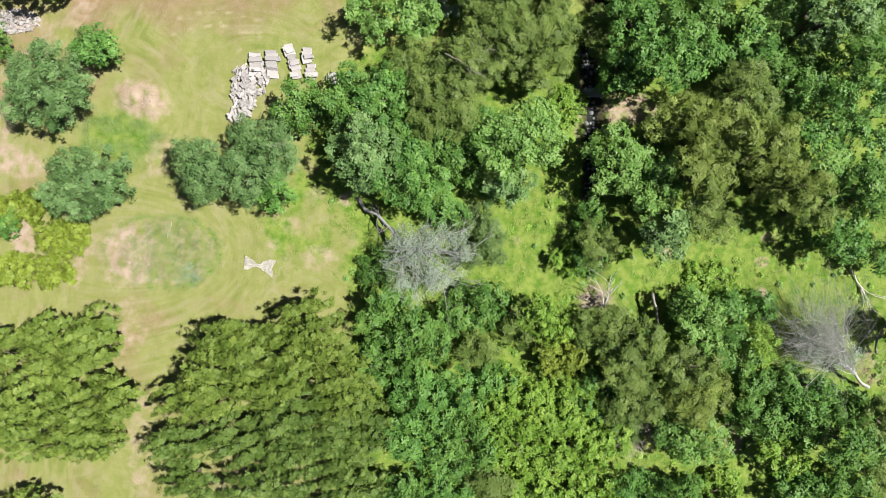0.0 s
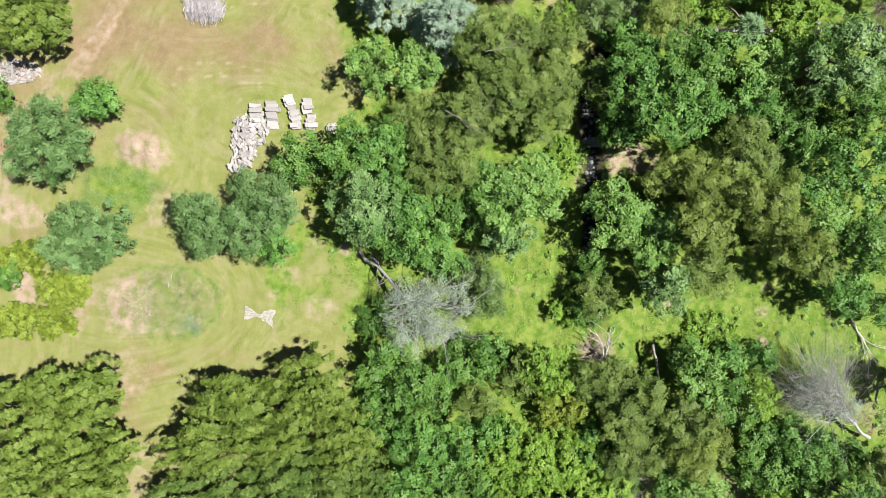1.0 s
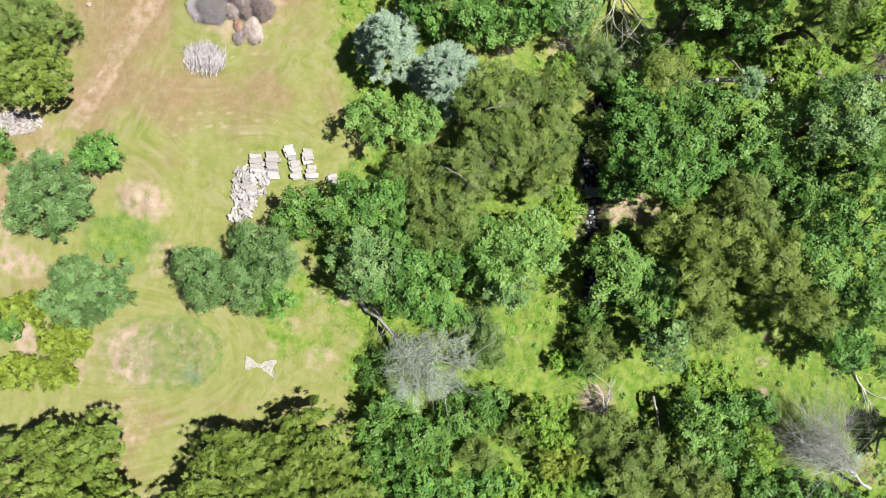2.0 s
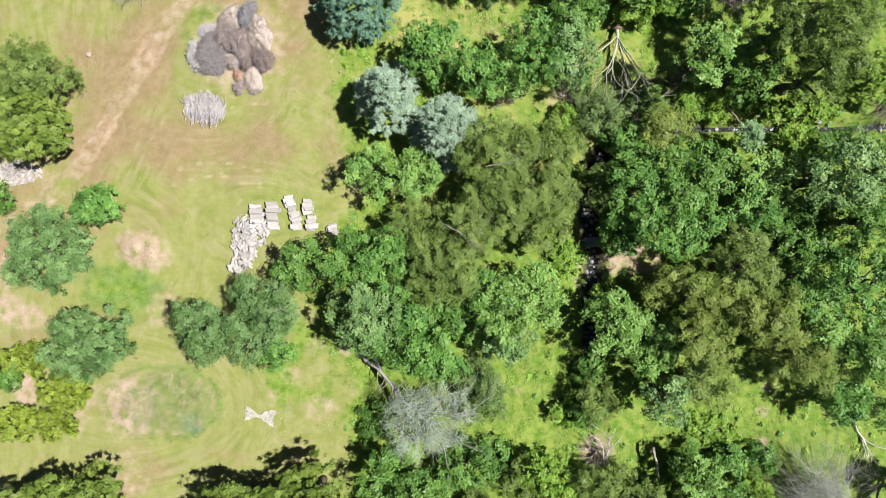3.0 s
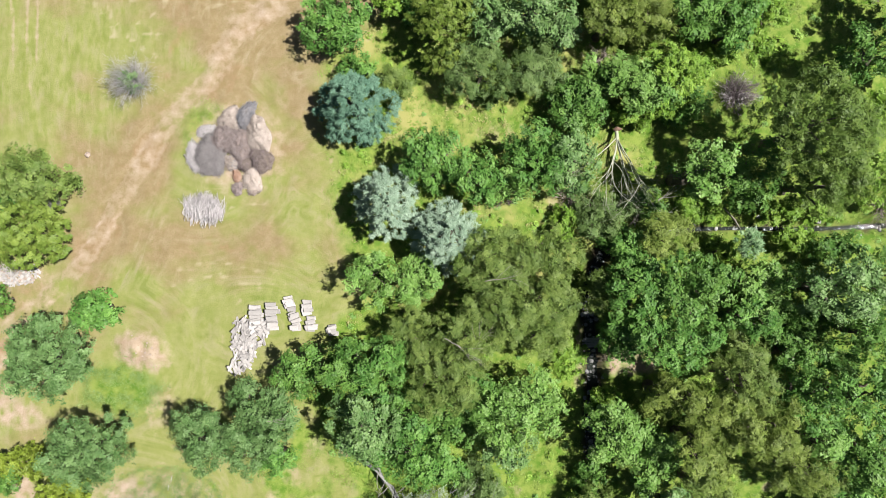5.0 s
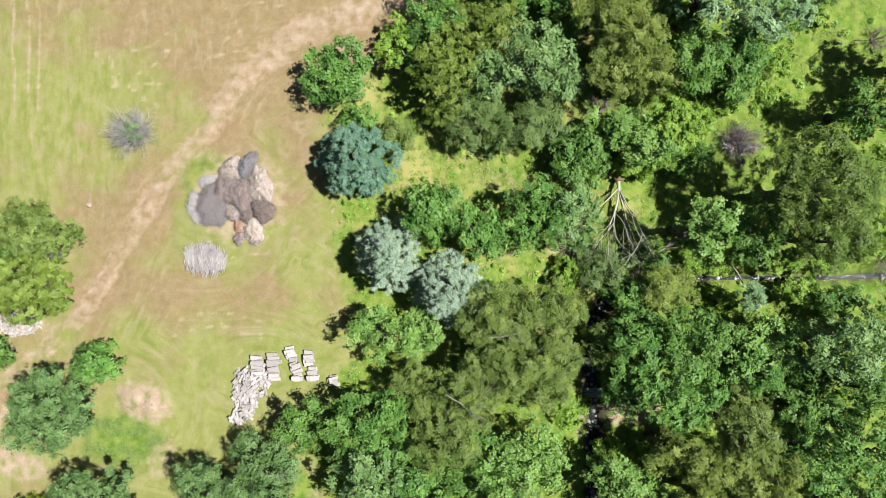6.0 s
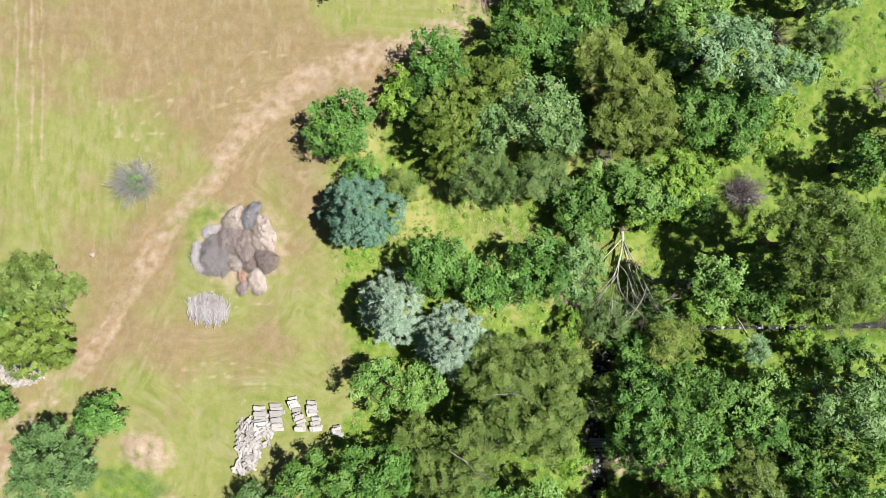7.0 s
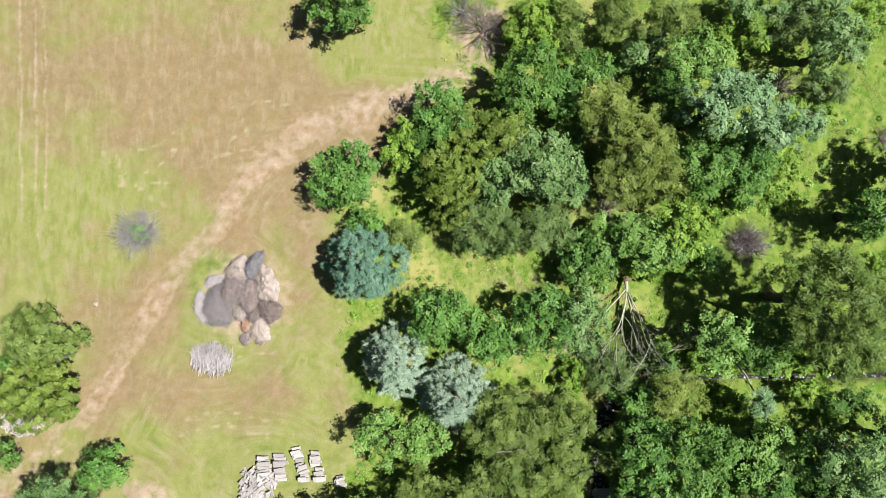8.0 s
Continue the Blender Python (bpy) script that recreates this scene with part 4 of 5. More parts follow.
LEAF["russet"] = leaf_material("russet_dead_leaves", (0.143, 0.085, 0.059), (0.234, 0.156, 0.124), (0.299, 0.215, 0.182), 0.1, 0.8)
LEAF["herb"] = leaf_material("soft_green_weeds", (0.085, 0.140, 0.035), (0.159, 0.228, 0.075), (0.215, 0.273, 0.117), 0.2)
LEAF["bluish"] = leaf_material("bluish_weeds", (0.104, 0.169, 0.117), (0.182, 0.247, 0.208), (0.234, 0.286, 0.273), 0.2)
CROWN["lace"] = dict(leaf=(0.36, 0.030), cover=1.0, lobe=0.62, bough=1.2, foot=0.2, clump=0.22, flat=0.9)


def ground_at(x, y):
    return float(relief(np.array([[x]], float), np.array([[y]], float))[0, 0])


# ---------------------------------------------------------------- dead and fallen wood
def sprout(rng, tubes, start, way, length, thick, depth, spread=0.5, flat=1.0, lift=0.0, forks=3, crook=0.16):
    """A limb that bends and divides, down to twigs."""
    way = Vector(way).normalized()
    points, p = [Vector(start)], Vector(start)
    steps = 4 if depth > 1 else 3 if depth else 2
    for i in range(steps):
        wander = Vector(rng.normal(0, crook, 3))
        wander.z = wander.z * flat + lift
        way = (way + wander).normalized()
        p = p + way * (length / steps)
        p.z = max(p.z, 0.08)
        points.append(p.copy())
    tubes.add(points, [thick * (1 - 0.68 * i / steps) for i in range(steps + 1)], 3 + min(depth, 2))
    if depth == 0:
        return
    for k in range(forks):
        s = 0.35 + 0.6 * (k + rng.uniform(0.2, 0.8)) / forks
        i = min(int(s * steps), steps - 1)
        begin = points[i].lerp(points[i + 1], s * steps - i)
        turn = Vector(rng.normal(0, spread, 3))
        turn.z *= flat
        sprout(rng, tubes, begin, way + turn, length * rng.uniform(0.45, 0.7), thick * 0.5, depth - 1, spread, flat, lift, forks, crook)


def fallen_tree(name, label, base, heading, trunk_long, limbs, limb_long, fan, thick, mat, depth=2, rise=0.12, seed=1, forks=3, category="fallen tree", root_plate=False, spray=None):
    """A toppled tree: a trunk on the ground and a fan of bare limbs."""
    rng = np.random.default_rng(seed)
    x, y, z = base
    thing_ = thing(name, x, y, z, label, category)
    a = radians(heading)
    tip = Vector((math.cos(a) * trunk_long, math.sin(a) * trunk_long, trunk_long * rise + 0.25))
    stem = Tubes()
    stem.add(bent(rng, (0, 0, 0.18), tip, 0.05, 4), [thick * 1.3, thick * 1.05, thick, thick * 0.9, thick * 0.75], 8)
    trunk = stem.object("trunk", mat, thing_)
    for k in range(limbs):
        b = a + radians(fan) * ((k + 0.5) / limbs - 0.5) * 2 + rng.normal(0, 0.06 if limbs < 12 else 0.08)
        s = rng.uniform(0.55, 1.0) if limbs > 3 else 0.95
        t = Tubes()
        sprout(rng, t, Vector((0, 0, 0.2)).lerp(tip, s), (math.cos(b), math.sin(b), rise + rng.normal(0.05, 0.1)), limb_long * rng.uniform(0.8, 1.15), thick * (0.55 if limbs < 7 else 0.42 if limbs < 12 else 0.27), depth, 0.36, 0.5, 0.0, forks, 0.13 if limbs < 12 else 0.17)
        t.object("limb", mat, trunk)
    if spray:
        along, wide, off = spray
        verts, faces, tint, _ = crown(rng, along, wide, 2.6, "lace")
        lace = mesh_object("twig_spray", verts, faces, LEAF["lichen"], thing_, "fine lichen-grey twigs", tint=tint)
        lace.matrix_basis = pose(math.cos(a) * off, math.sin(a) * off, 0.3, 0, 0, heading)
    if root_plate:
        clod = bmesh.new()
        bmesh.ops.create_icosphere(clod, subdivisions=3, radius=0.33)
        for v in clod.verts:
            v.co *= 1 + 0.35 * noise.noise(v.co * 3 + Vector((seed, 0, 0)))
            v.co = Vector((v.co.x, v.co.y * 0.6, v.co.z * 0.8 + 0.3))
        part("root_plate", clod, ROOT, thing_, "reddish earth-clogged root plate")
    return thing_


fallen_tree("fallen_tree", "uprooted bare tree with pale mossy limbs and reddish roots", (13.9, 30.4, 0.3), 264, 1.0, 7, 4.7, 24, 0.145, GREEN_WOOD, 3, 0.36, 28, 3, root_plate=True)
fallen_tree("fallen_tree", "large bleached grey dead tree toppled among the green", (34.6, -10.3, 0.5), 141, 2.8, 60, 5.6, 14, 0.115, SILVER_WOOD, 3, 0.26, 8, 3, spray=(2.9, 2.2, 5.6))
fallen_tree("fallen_branch", "long pale dead branch lying on the green", (33.3, -0.9, 0.0), 300, 2.2, 4, 2.4, 16, 0.065, WHITE_STICK, 1, 0.04, 11, 3, "branch")
fallen_tree("fallen_branch", "small bleached forked dead branch over bare soil", (13.0, -5.2, 0.9), 88, 1.0, 4, 2.5, 17, 0.085, WHITE_STICK, 2, 0.15, 13, 2, "branch")
fallen_tree("fallen_branch", "broken pale branch with twigs beside the stream", (17.0, 24.6, 0.6), 30, 0.7, 4, 1.6, 30, 0.06, DEAD_WOOD, 1, 0.2, 14, 2, "branch")
fallen_tree("fallen_branch", "dark tangled dead branches beside the stream", (13.0, 20.6, 0.3), 20, 1.0, 7, 2.2, 50, 0.07, BROWN_TWIG, 2, 0.2, 15, 3, "branch")
fallen_tree("fallen_branch", "thin bare branch caught between the trees", (15.3, 22.9, 0.6), 280, 0.8, 2, 1.4, 20, 0.05, DEAD_WOOD, 1, 0.1, 17, 2, "branch")
fallen_tree("fallen_tree", "slim dead trunk lying in deep shade", (16.9, -3.0, 1.2), 279, 2.6, 2, 1.6, 6, 0.10, DEAD_WOOD, 0, 0.10, 16, 1, "trunk")
fallen_tree("fallen_branch", "bare pale twigs in the treetops' gap", (18.6, 5.9, 2.6), 30, 0.8, 4, 1.6, 45, 0.034, DEAD_WOOD, 1, 0.1, 18, 3, "branch")
fallen_tree("fallen_branch", "bleached dead limb resting in the olive crowns", (3.0, 18.3, 6.2), 10, 1.2, 4, 1.7, 35, 0.034, DEAD_WOOD, 1, 0.15, 19, 2, "branch")
fallen_tree("fallen_branch", "bare dead limb sticking out of the crown", (-13.6, 7.6, 4.2), 5, 1.2, 3, 1.0, 20, 0.034, DEAD_WOOD, 1, 0.05, 20, 2, "branch")
fallen_tree("fallen_branch", "dead grey branches in the shaded thicket", (29.5, -14.8, 0.2), 80, 1.2, 5, 2.2, 40, 0.07, DEAD_WOOD, 1, 0.2, 21, 3, "branch")
fallen_tree("fallen_branch", "dark broken boughs in the shade", (35.4, -7.6, 0.2), 100, 1.5, 6, 2.4, 50, 0.08, BROWN_TWIG, 1, 0.25, 22, 3, "branch")


fallen_tree("fallen_branch", "long bleached dead limb lying across the olive crowns", (0.2, 14.2, 5.9), -28, 1.4, 4, 1.9, 26, 0.034, DEAD_WOOD, 1, 0.10, 23, 3, "branch")
fallen_tree("fallen_branch", "bare grey dead twigs among the olive crowns", (2.2, 13.2, 5.7), 60, 0.9, 4, 1.5, 40, 0.034, DEAD_WOOD, 1, 0.10, 24, 3, "branch")


def lichen_tree():
    """A dead tree with two leaning stems and a crown of lichen-grey twigs."""
    rng = np.random.default_rng(77)
    root = thing("dead_tree", -1.0, -0.7, 0.0, "leaning dead tree with a lacy lichen-grey crown", "tree")
    verts, faces, tint, centres = crown(rng, 3.3, 3.1, 5.4, "lace")
    mesh_object("crown", verts, faces, LEAF["lichen"], root, "pale lichen-covered twigs", tint=tint)
    for dx, dy in ((-5.7, 5.0), (-4.6, 4.4)):
        stem = Tubes()
        stem.add(bent(rng, (dx, dy, 0.0), (-1.2, 0.9, 2.9), 0.05, 5), [0.17, 0.15, 0.13, 0.11, 0.10, 0.08], 8)
        stem.object("trunk", GREY_TWIG, root)
    for k in range(9):
        twig = Tubes()
        begin = Vector((-5.4, 4.8, 0.3)).lerp(Vector((-1.2, 0.9, 2.9)), 0.35 + 0.07 * k)
        sprout(rng, twig, begin, (rng.normal(0.6, 0.5), rng.normal(-0.2, 0.6), 0.3), rng.uniform(0.9, 1.6), 0.04, 1, 0.5, 0.8, 0.0, 3)
        twig.object("twig", DEAD_WOOD, root)
    for k, c in enumerate(centres[:22]):
        limb = Tubes()
        sprout(rng, limb, (-1.2 + 0.02 * k, 0.9, 2.7), Vector(c) - Vector((-1.2, 0.9, 2.7)), (Vector(c) - Vector((-1.2, 0.9, 2.7))).length * 1.1, 0.07, 2, 0.6, 0.8, 0.0, 3)
        limb.object("limb", GREY_TWIG, root)


lichen_tree()


def twig_bush(name, label, x, y, r, h, mat, twigs, seed, leaves=None, category="shrub", thick=0.034, bleached=None):
    """A bare bush of radiating twigs, some with a green heart."""
    rng = np.random.default_rng(seed)
    root = thing(name, x, y, ground_at(x, y) - 0.03, label, category)
    for k in range(twigs // 3):
        t = Tubes()
        a, tilt = 2.4 * k + rng.normal(0, 0.2), 1.4 * math.sqrt((k + 0.5) / (twigs // 3))
        way = (math.cos(a) * math.sin(tilt), math.sin(a) * math.sin(tilt), math.cos(tilt) * h / r + 0.1)
        sprout(rng, t, (rng.normal(0, 0.12 * r), rng.normal(0, 0.12 * r), 0.05), way, r * rng.uniform(0.75, 1.05), thick, 2, 0.5, 0.8, 0.0, 4, 0.10)
        t.object("branch", bleached if bleached and k % 5 == 0 else mat, root)
    if leaves:
        verts, faces, tint, _ = crown(rng, r * 0.45, r * 0.5, h * 0.75, "shrub")
        mesh_object("leaves", verts, faces, LEAF[leaves], root, "fresh green leaves at its heart", tint=tint)
    return root


twig_bush("bare_bush", "grey bare bush with a green heart in the meadow", -25.2, 33.7, 1.75, 2.3, LILAC_TWIG, 330, 31, "sage", thick=0.022)
twig_bush("dead_bush", "purplish-brown dead bush with bleached boughs in a clearing", 23.6, 33.4, 1.35, 1.1, DARK_TWIG, 270, 32, thick=0.036, bleached=WHITE_STICK)
twig_bush("dead_bush", "purplish-brown dead brush at the wood's edge", 2.3, 50.6, 1.9, 1.6, BROWN_TWIG, 110, 33)
twig_bush("dead_bush", "grey-brown dead brush at the wood's edge", 0.6, 51.9, 1.5, 1.3, GREY_TWIG, 80, 34)
twig_bush("dead_bush", "pinkish-grey dry bush between green trees", 12.3, 36.0, 1.2, 3.6, TAN_TWIG, 90, 35)
twig_bush("dead_bush", "reddish dead brush in the clearing", 26.2, 46.2, 1.2, 0.9, BROWN_TWIG, 70, 36)
twig_bush("dead_bush", "pinkish dry brush on bare ground", 10.2, 24.9, 1.2, 0.9, TAN_TWIG, 70, 37)
twig_bush("dead_bush", "pinkish-grey dead brush in the thicket", 15.6, -14.2, 1.9, 1.4, TAN_TWIG, 110, 38)
twig_bush("dead_bush", "dark dead brush near the wood's far side", 34.6, 42.0, 1.0, 1.0, BROWN_TWIG, 60, 39)
twig_bush("dead_bush", "brown dead bush beside the stream", 35.5, 24.4, 1.5, 1.5, BROWN_TWIG, 80, 40)
twig_bush("dead_bush", "brown dry brush at the foot of shrubs", 4.9, 25.0, 1.1, 0.8, BROWN_TWIG, 60, 41)
twig_bush("dead_bush", "grey dead heart of an old tree", -31.2, 23.8, 1.0, 5.3, GREY_TWIG, 75, 42)
twig_bush("dead_bush", "pinkish dead brush over bare soil", 12.6, -3.9, 1.2, 0.7, TAN_TWIG, 70, 43)
twig_bush("dead_bush", "brown dead brush among lime-green shrubs", 6.2, -5.2, 1.0, 1.6, BROWN_TWIG, 60, 44)


def leaning_pine():
    """A thin pine leaning south, with a small blue-grey tuft."""
    rng = np.random.default_rng(50)
    root = thing("pine_tree", 22.1, 25.2, 0.0, "thin leaning pine with a small blue-grey tuft", "tree")
    stem = Tubes()
    stem.add(bent(rng, (0, 0, 0), (1.0, -3.6, 3.4), 0.03, 5), [0.09, 0.085, 0.08, 0.07, 0.06, 0.05], 7)
    stem.object("trunk", DEAD_WOOD, root)
    verts, faces, tint, _ = crown(rng, 1.15, 1.15, 2.2, "conifer")
    ob = mesh_object("crown", verts, faces, LEAF["teal"], root, tint=tint)
    ob.matrix_basis = pose(1.1, -3.9, 2.5)


leaning_pine()


# ---------------------------------------------------------------- heaps in the meadow
def slab_mesh(rng, name, w, d, t, mat):
    """A rough slab with chipped edges."""
    bm = bmesh.new()
    bmesh.ops.create_cube(bm, size=1)
    bmesh.ops.bevel(bm, geom=bm.edges[:], offset=0.06, segments=1, affect="EDGES")
    for v in bm.verts:
        v.co = Vector((v.co.x * w, v.co.y * d, v.co.z * t)) + Vector(rng.normal(0, 0.018, 3))
    me = bpy.data.meshes.new(name)
    bm.to_mesh(me)
    bm.free()
    me.materials.append(mat)
    return me


def slab_stack(x, y, length, turn, count, wide, seed):
    """A row of pale slabs leaning on one another like fallen dominoes."""
    rng = np.random.default_rng(seed)
    root = thing("slab_stack", x, y, ground_at(x, y), "row of leaning pale weathered slabs on the grass", "slabs", "slab stacks", turn)
    shapes = [slab_mesh(rng, "slab", wide * s, 0.36, 0.10, PALE_STONE) for s in (0.82, 0.92, 1.0)]
    for k in range(count):
        s = (k + 0.5) / count - 0.5
        ob = new("slab", shapes[k % 3])
        ob.parent = root
        ob.matrix_basis = pose(rng.normal(0, 0.07), -s * length, 0.18 + 0.04 * rng.uniform(0, 2), 20 + rng.normal(0, 10), rng.normal(0, 7), rng.normal(0, 7))
    for k in range(2):
        ob = new("slab", shapes[k])
        ob.parent = root
        ob.matrix_basis = pose(rng.normal(0, 0.1), length * rng.uniform(-0.35, 0.35), 0.42, 8, rng.normal(0, 5), rng.normal(0, 8))


slab_stack(-15.05, 14.75, 2.1, 2, 8, 1.15, 60)
slab_stack(-13.75, 14.95, 2.2, 4, 8, 1.05, 61)
slab_stack(-12.35, 16.0, 1.2, 18, 4, 0.85, 62)
slab_stack(-11.9, 14.6, 1.5, 16, 5, 0.80, 63)
slab_stack(-10.95, 15.7, 1.2, 8, 4, 0.90, 64)
slab_stack(-10.6, 14.4, 1.2, 2, 4, 0.85, 65)
slab_stack(-8.9, 13.9, 0.8, 8, 3, 0.80, 66)


def rubble_heap():
    rng = np.random.default_rng(70)
    root = thing("rubble_heap", -15.3, 12.8, 0.0, "tumbled heap of broken pale slabs in the grass", "rubble")
    shapes = [slab_mesh(rng, "slab", w, d, t, PALE_STONE) for w, d, t in ((0.85, 0.28, 0.09), (0.9, 0.17, 0.08), (1.2, 0.15, 0.10), (0.55, 0.36, 0.10), (0.8, 0.13, 0.08), (0.4, 0.22, 0.14), (1.4, 0.10, 0.08))]
    n = 0
    while n < 150:
        u, v = rng.uniform(-2.0, 2.4), rng.uniform(-2.3, 1.8)
        left = -1.6 + 0.1 * v
        right = 0.35 + 0.62 * (v + 0.6)
        if not (left < u < min(right, 2.0)):
            continue
        deep = min(1.0, min(u - left, right - u) * 0.9 + 0.2)
        ob = new("slab", shapes[int(rng.integers(len(shapes)))])
        ob.parent = root
        ob.matrix_basis = pose(u, v, 0.10 + deep * rng.uniform(0.0, 0.42), rng.normal(0, 16), rng.normal(0, 16), rng.normal(75, 45))
        n += 1


rubble_heap()


def stick_pile(x, y, rx, ry, h, count, mat, label, seed, turn=90.0, spread=16.0, long=1.5, thick=0.035):
    """A heap of cut sticks that lie much the same way."""
    rng = np.random.default_rng(seed)
    root = thing("stick_pile", x, y, ground_at(x, y), label, "brushwood", "heaps of brushwood")
    shapes = []
    for k in range(6):
        t = Tubes()
        length = long * (0.55 + 0.13 * k)
        t.add(bent(rng, (-length / 2, 0, 0), (length / 2, 0, 0), 0.06, 4), [thick * 1.1, thick, thick * 0.9, thick * 0.75, thick * 0.45], 5)
        for side in (-1, 1):
            t.add(bent(rng, (length * 0.1 * side, 0, 0), (length * (0.1 * side + 0.28), 0.16 * side * long, 0.05), 0.1, 2), [thick * 0.55, thick * 0.45, thick * 0.3], 4)
        ob = t.object("stick", mat)
        shapes.append(ob.data)
        bpy.data.objects.remove(ob)
    for k in range(count):
        a, d = rng.uniform(0, 2 * math.pi), math.sqrt(rng.uniform())
        ob = new("stick", shapes[k % 6])
        ob.parent = root
        ob.matrix_basis = pose(math.cos(a) * d * rx, math.sin(a) * d * ry * 0.75, 0.05 + h * (1 - d * d) * rng.uniform(0.1, 1.0), rng.normal(0, 20), rng.normal(0, 13), turn + rng.normal(0, spread))
    return root


def brush_mound(x, y, rx, ry, h, mat, twig_mat, count, label, seed, turn=0.0, long=0.5, thick=0.012, comb=None):
    """A heap of fine dead twigs round a core of litter and earth. comb: the way, in degrees, in which most twigs lie."""
    rng = np.random.default_rng(seed)
    root = thing("brush_pile", x, y, ground_at(x, y) - 0.04, label, "brushwood", "heaps of brushwood", turn)
    rim = rng.uniform(0, 2 * math.pi, 3)

    def height(d, a):
        lumps = np.array([noise.noise(Vector((math.cos(b) * e * 2.2 + seed, math.sin(b) * e * 2.2, 0.3))) + 0.6 * noise.noise(Vector((math.cos(b) * e * 6 + seed, math.sin(b) * e * 6, 0.7))) for e, b in zip(d, a)])
        return h * np.maximum(1 - d * d, 0) ** 0.75 * (1 + 0.30 * lumps)

    def spread(d, a):
        r = d * (1 + 0.12 * np.sin(2 * a + rim[0]) + 0.10 * np.sin(3 * a + rim[1]) + 0.07 * np.sin(7 * a + rim[2]))
        return r * rx * np.cos(a), r * ry * np.sin(a)
    rings, spokes = 12, 36
    d = np.repeat(np.arange(1, rings + 1) / rings, spokes)
    a = np.tile(np.arange(spokes) * 2 * math.pi / spokes, rings)
    px, py = spread(d, a)
    verts = np.r_[[[0, 0, h]], np.stack([px, py, height(d, a)], axis=1)]
    faces = [(0, 1 + k, 1 + (k + 1) % spokes) for k in range(spokes)]
    for r in range(rings - 1):
        for k in range(spokes):
            p, q = 1 + r * spokes + k, 1 + r * spokes + (k + 1) % spokes
            faces.append((p, p + spokes, q + spokes, q))
    mesh_object("core", verts, faces, mat, root, "packed litter and earth", smooth=True)
    # twigs: three-sided, tapered
    d, a = np.sqrt(rng.uniform(0, 1.05, count)), rng.uniform(0, 2 * math.pi, count)
    px, py = spread(d, a)
    at = np.stack([px, py, height(d, a) + rng.uniform(0.0, 0.10, count)], axis=1)
    b = rng.uniform(0, 2 * math.pi, count) if comb is None else np.radians(comb) + rng.normal(0, 0.35, count) + math.pi * rng.integers(0, 2, count)
    way = unit(np.stack([np.cos(b), np.sin(b), rng.normal(0.0, 0.28, count)], axis=1)) * (long * rng.uniform(0.4, 1.3, (count, 1)))
    side = unit(np.cross(way, np.array([[0.0, 0.0, 1.0]])))
    up = unit(np.cross(side, way))
    girth = thick * rng.uniform(0.6, 1.7, (count, 1))
    ends = []
    for s, w in ((-0.5, 1.0), (0.5, 0.45)):
        for k in range(3):
            c = 2 * math.pi * k / 3
            ends.append(at + way * s + (side * math.cos(c) + up * math.sin(c)) * girth * w)
    verts = np.stack(ends, axis=1).reshape(-1, 3)
    n = 6 * np.arange(count)[:, None]
    faces = np.concatenate([n + np.array([[k, (k + 1) % 3, 3 + (k + 1) % 3, 3 + k]]) for k in range(3)])
    ob = mesh_object("brushwood", verts, faces, twig_mat, root, "tangle of fine dead twigs")
    ob["kind"] = "stuff"
    return root


brush_mound(-19.4, 23.6, 1.45, 0.95, 0.6, STICK_LITTER, WHITE_STICK, 900, "low bleached heap of thin white brush under loose sticks", 180, 0, 0.8, 0.014, 88)
stick_pile(-19.45, 23.6, 1.75, 1.3, 0.85, 260, WHITE_STICK, "heap of bleached white sticks on the meadow", 80, long=1.3, thick=0.021)
brush_mound(-18.8, 27.9, 1.35, 1.55, 1.0, SLATE_LITTER, STEEL_TWIG, 2000, "heap of slate-grey tangled brushwood", 181, 0, 0.6, 0.014)
brush_mound(-17.6, 29.2, 1.05, 1.35, 1.15, PURPLE_LITTER, PURPLE_TWIG, 1500, "heap of purplish-brown brushwood", 182, -15, 0.45)
brush_mound(-16.4, 28.6, 0.95, 1.4, 1.0, PINK_LITTER, PURPLE_TWIG, 1200, "heap of pinkish-brown dry brushwood", 183, 10, 0.4)
brush_mound(-17.3, 30.75, 1.0, 1.1, 0.95, CHALK, TAN_TWIG, 900, "heap of pale tan dry brush and dust", 184, 0, 0.3, 0.010)
brush_mound(-15.05, 29.6, 0.9, 1.75, 1.0, CHALK, TAN_TWIG, 1100, "long heap of pale tan dry brush and dust", 185, 12, 0.3, 0.010)
brush_mound(-16.0, 31.15, 0.62, 1.15, 1.15, SLATE_LITTER, BLUE_TWIG, 900, "small heap of blue-grey brushwood", 186, -28, 0.4)
brush_mound(-19.2, 29.9, 0.75, 0.45, 0.5, STICK_LITTER, WHITE_STICK, 600, "small heap of whitish bleached brush", 187, 20, 0.4)
brush_mound(-20.1, 27.7, 0.55, 1.15, 0.45, STICK_LITTER, WHITE_STICK, 800, "pale bleached sticks at the edge of a heap", 188, 18, 0.7, 0.014, 100)
brush_mound(-17.1, 27.3, 0.65, 0.65, 0.75, STICK_LITTER, TAN_TWIG, 450, "small heap of pale dry brush", 189, 0, 0.3)
brush_mound(-14.75, 27.6, 0.95, 0.95, 0.95, BROWN_LITTER, BROWN_TWIG, 900, "round dark brown heap of dead brush", 190, 0, 0.4, 0.010)
brush_mound(-16.0, 27.2, 0.6, 0.6, 0.75, BROWN_LITTER, BROWN_TWIG, 450, "small round brown heap of dead brush", 191, 0, 0.35, 0.010)
brush_mound(-15.5, 26.0, 0.85, 1.0, 0.6, CHALK, TAN_TWIG, 600, "low heap of pale pinkish dry brush", 192, 0, 0.28, 0.010)
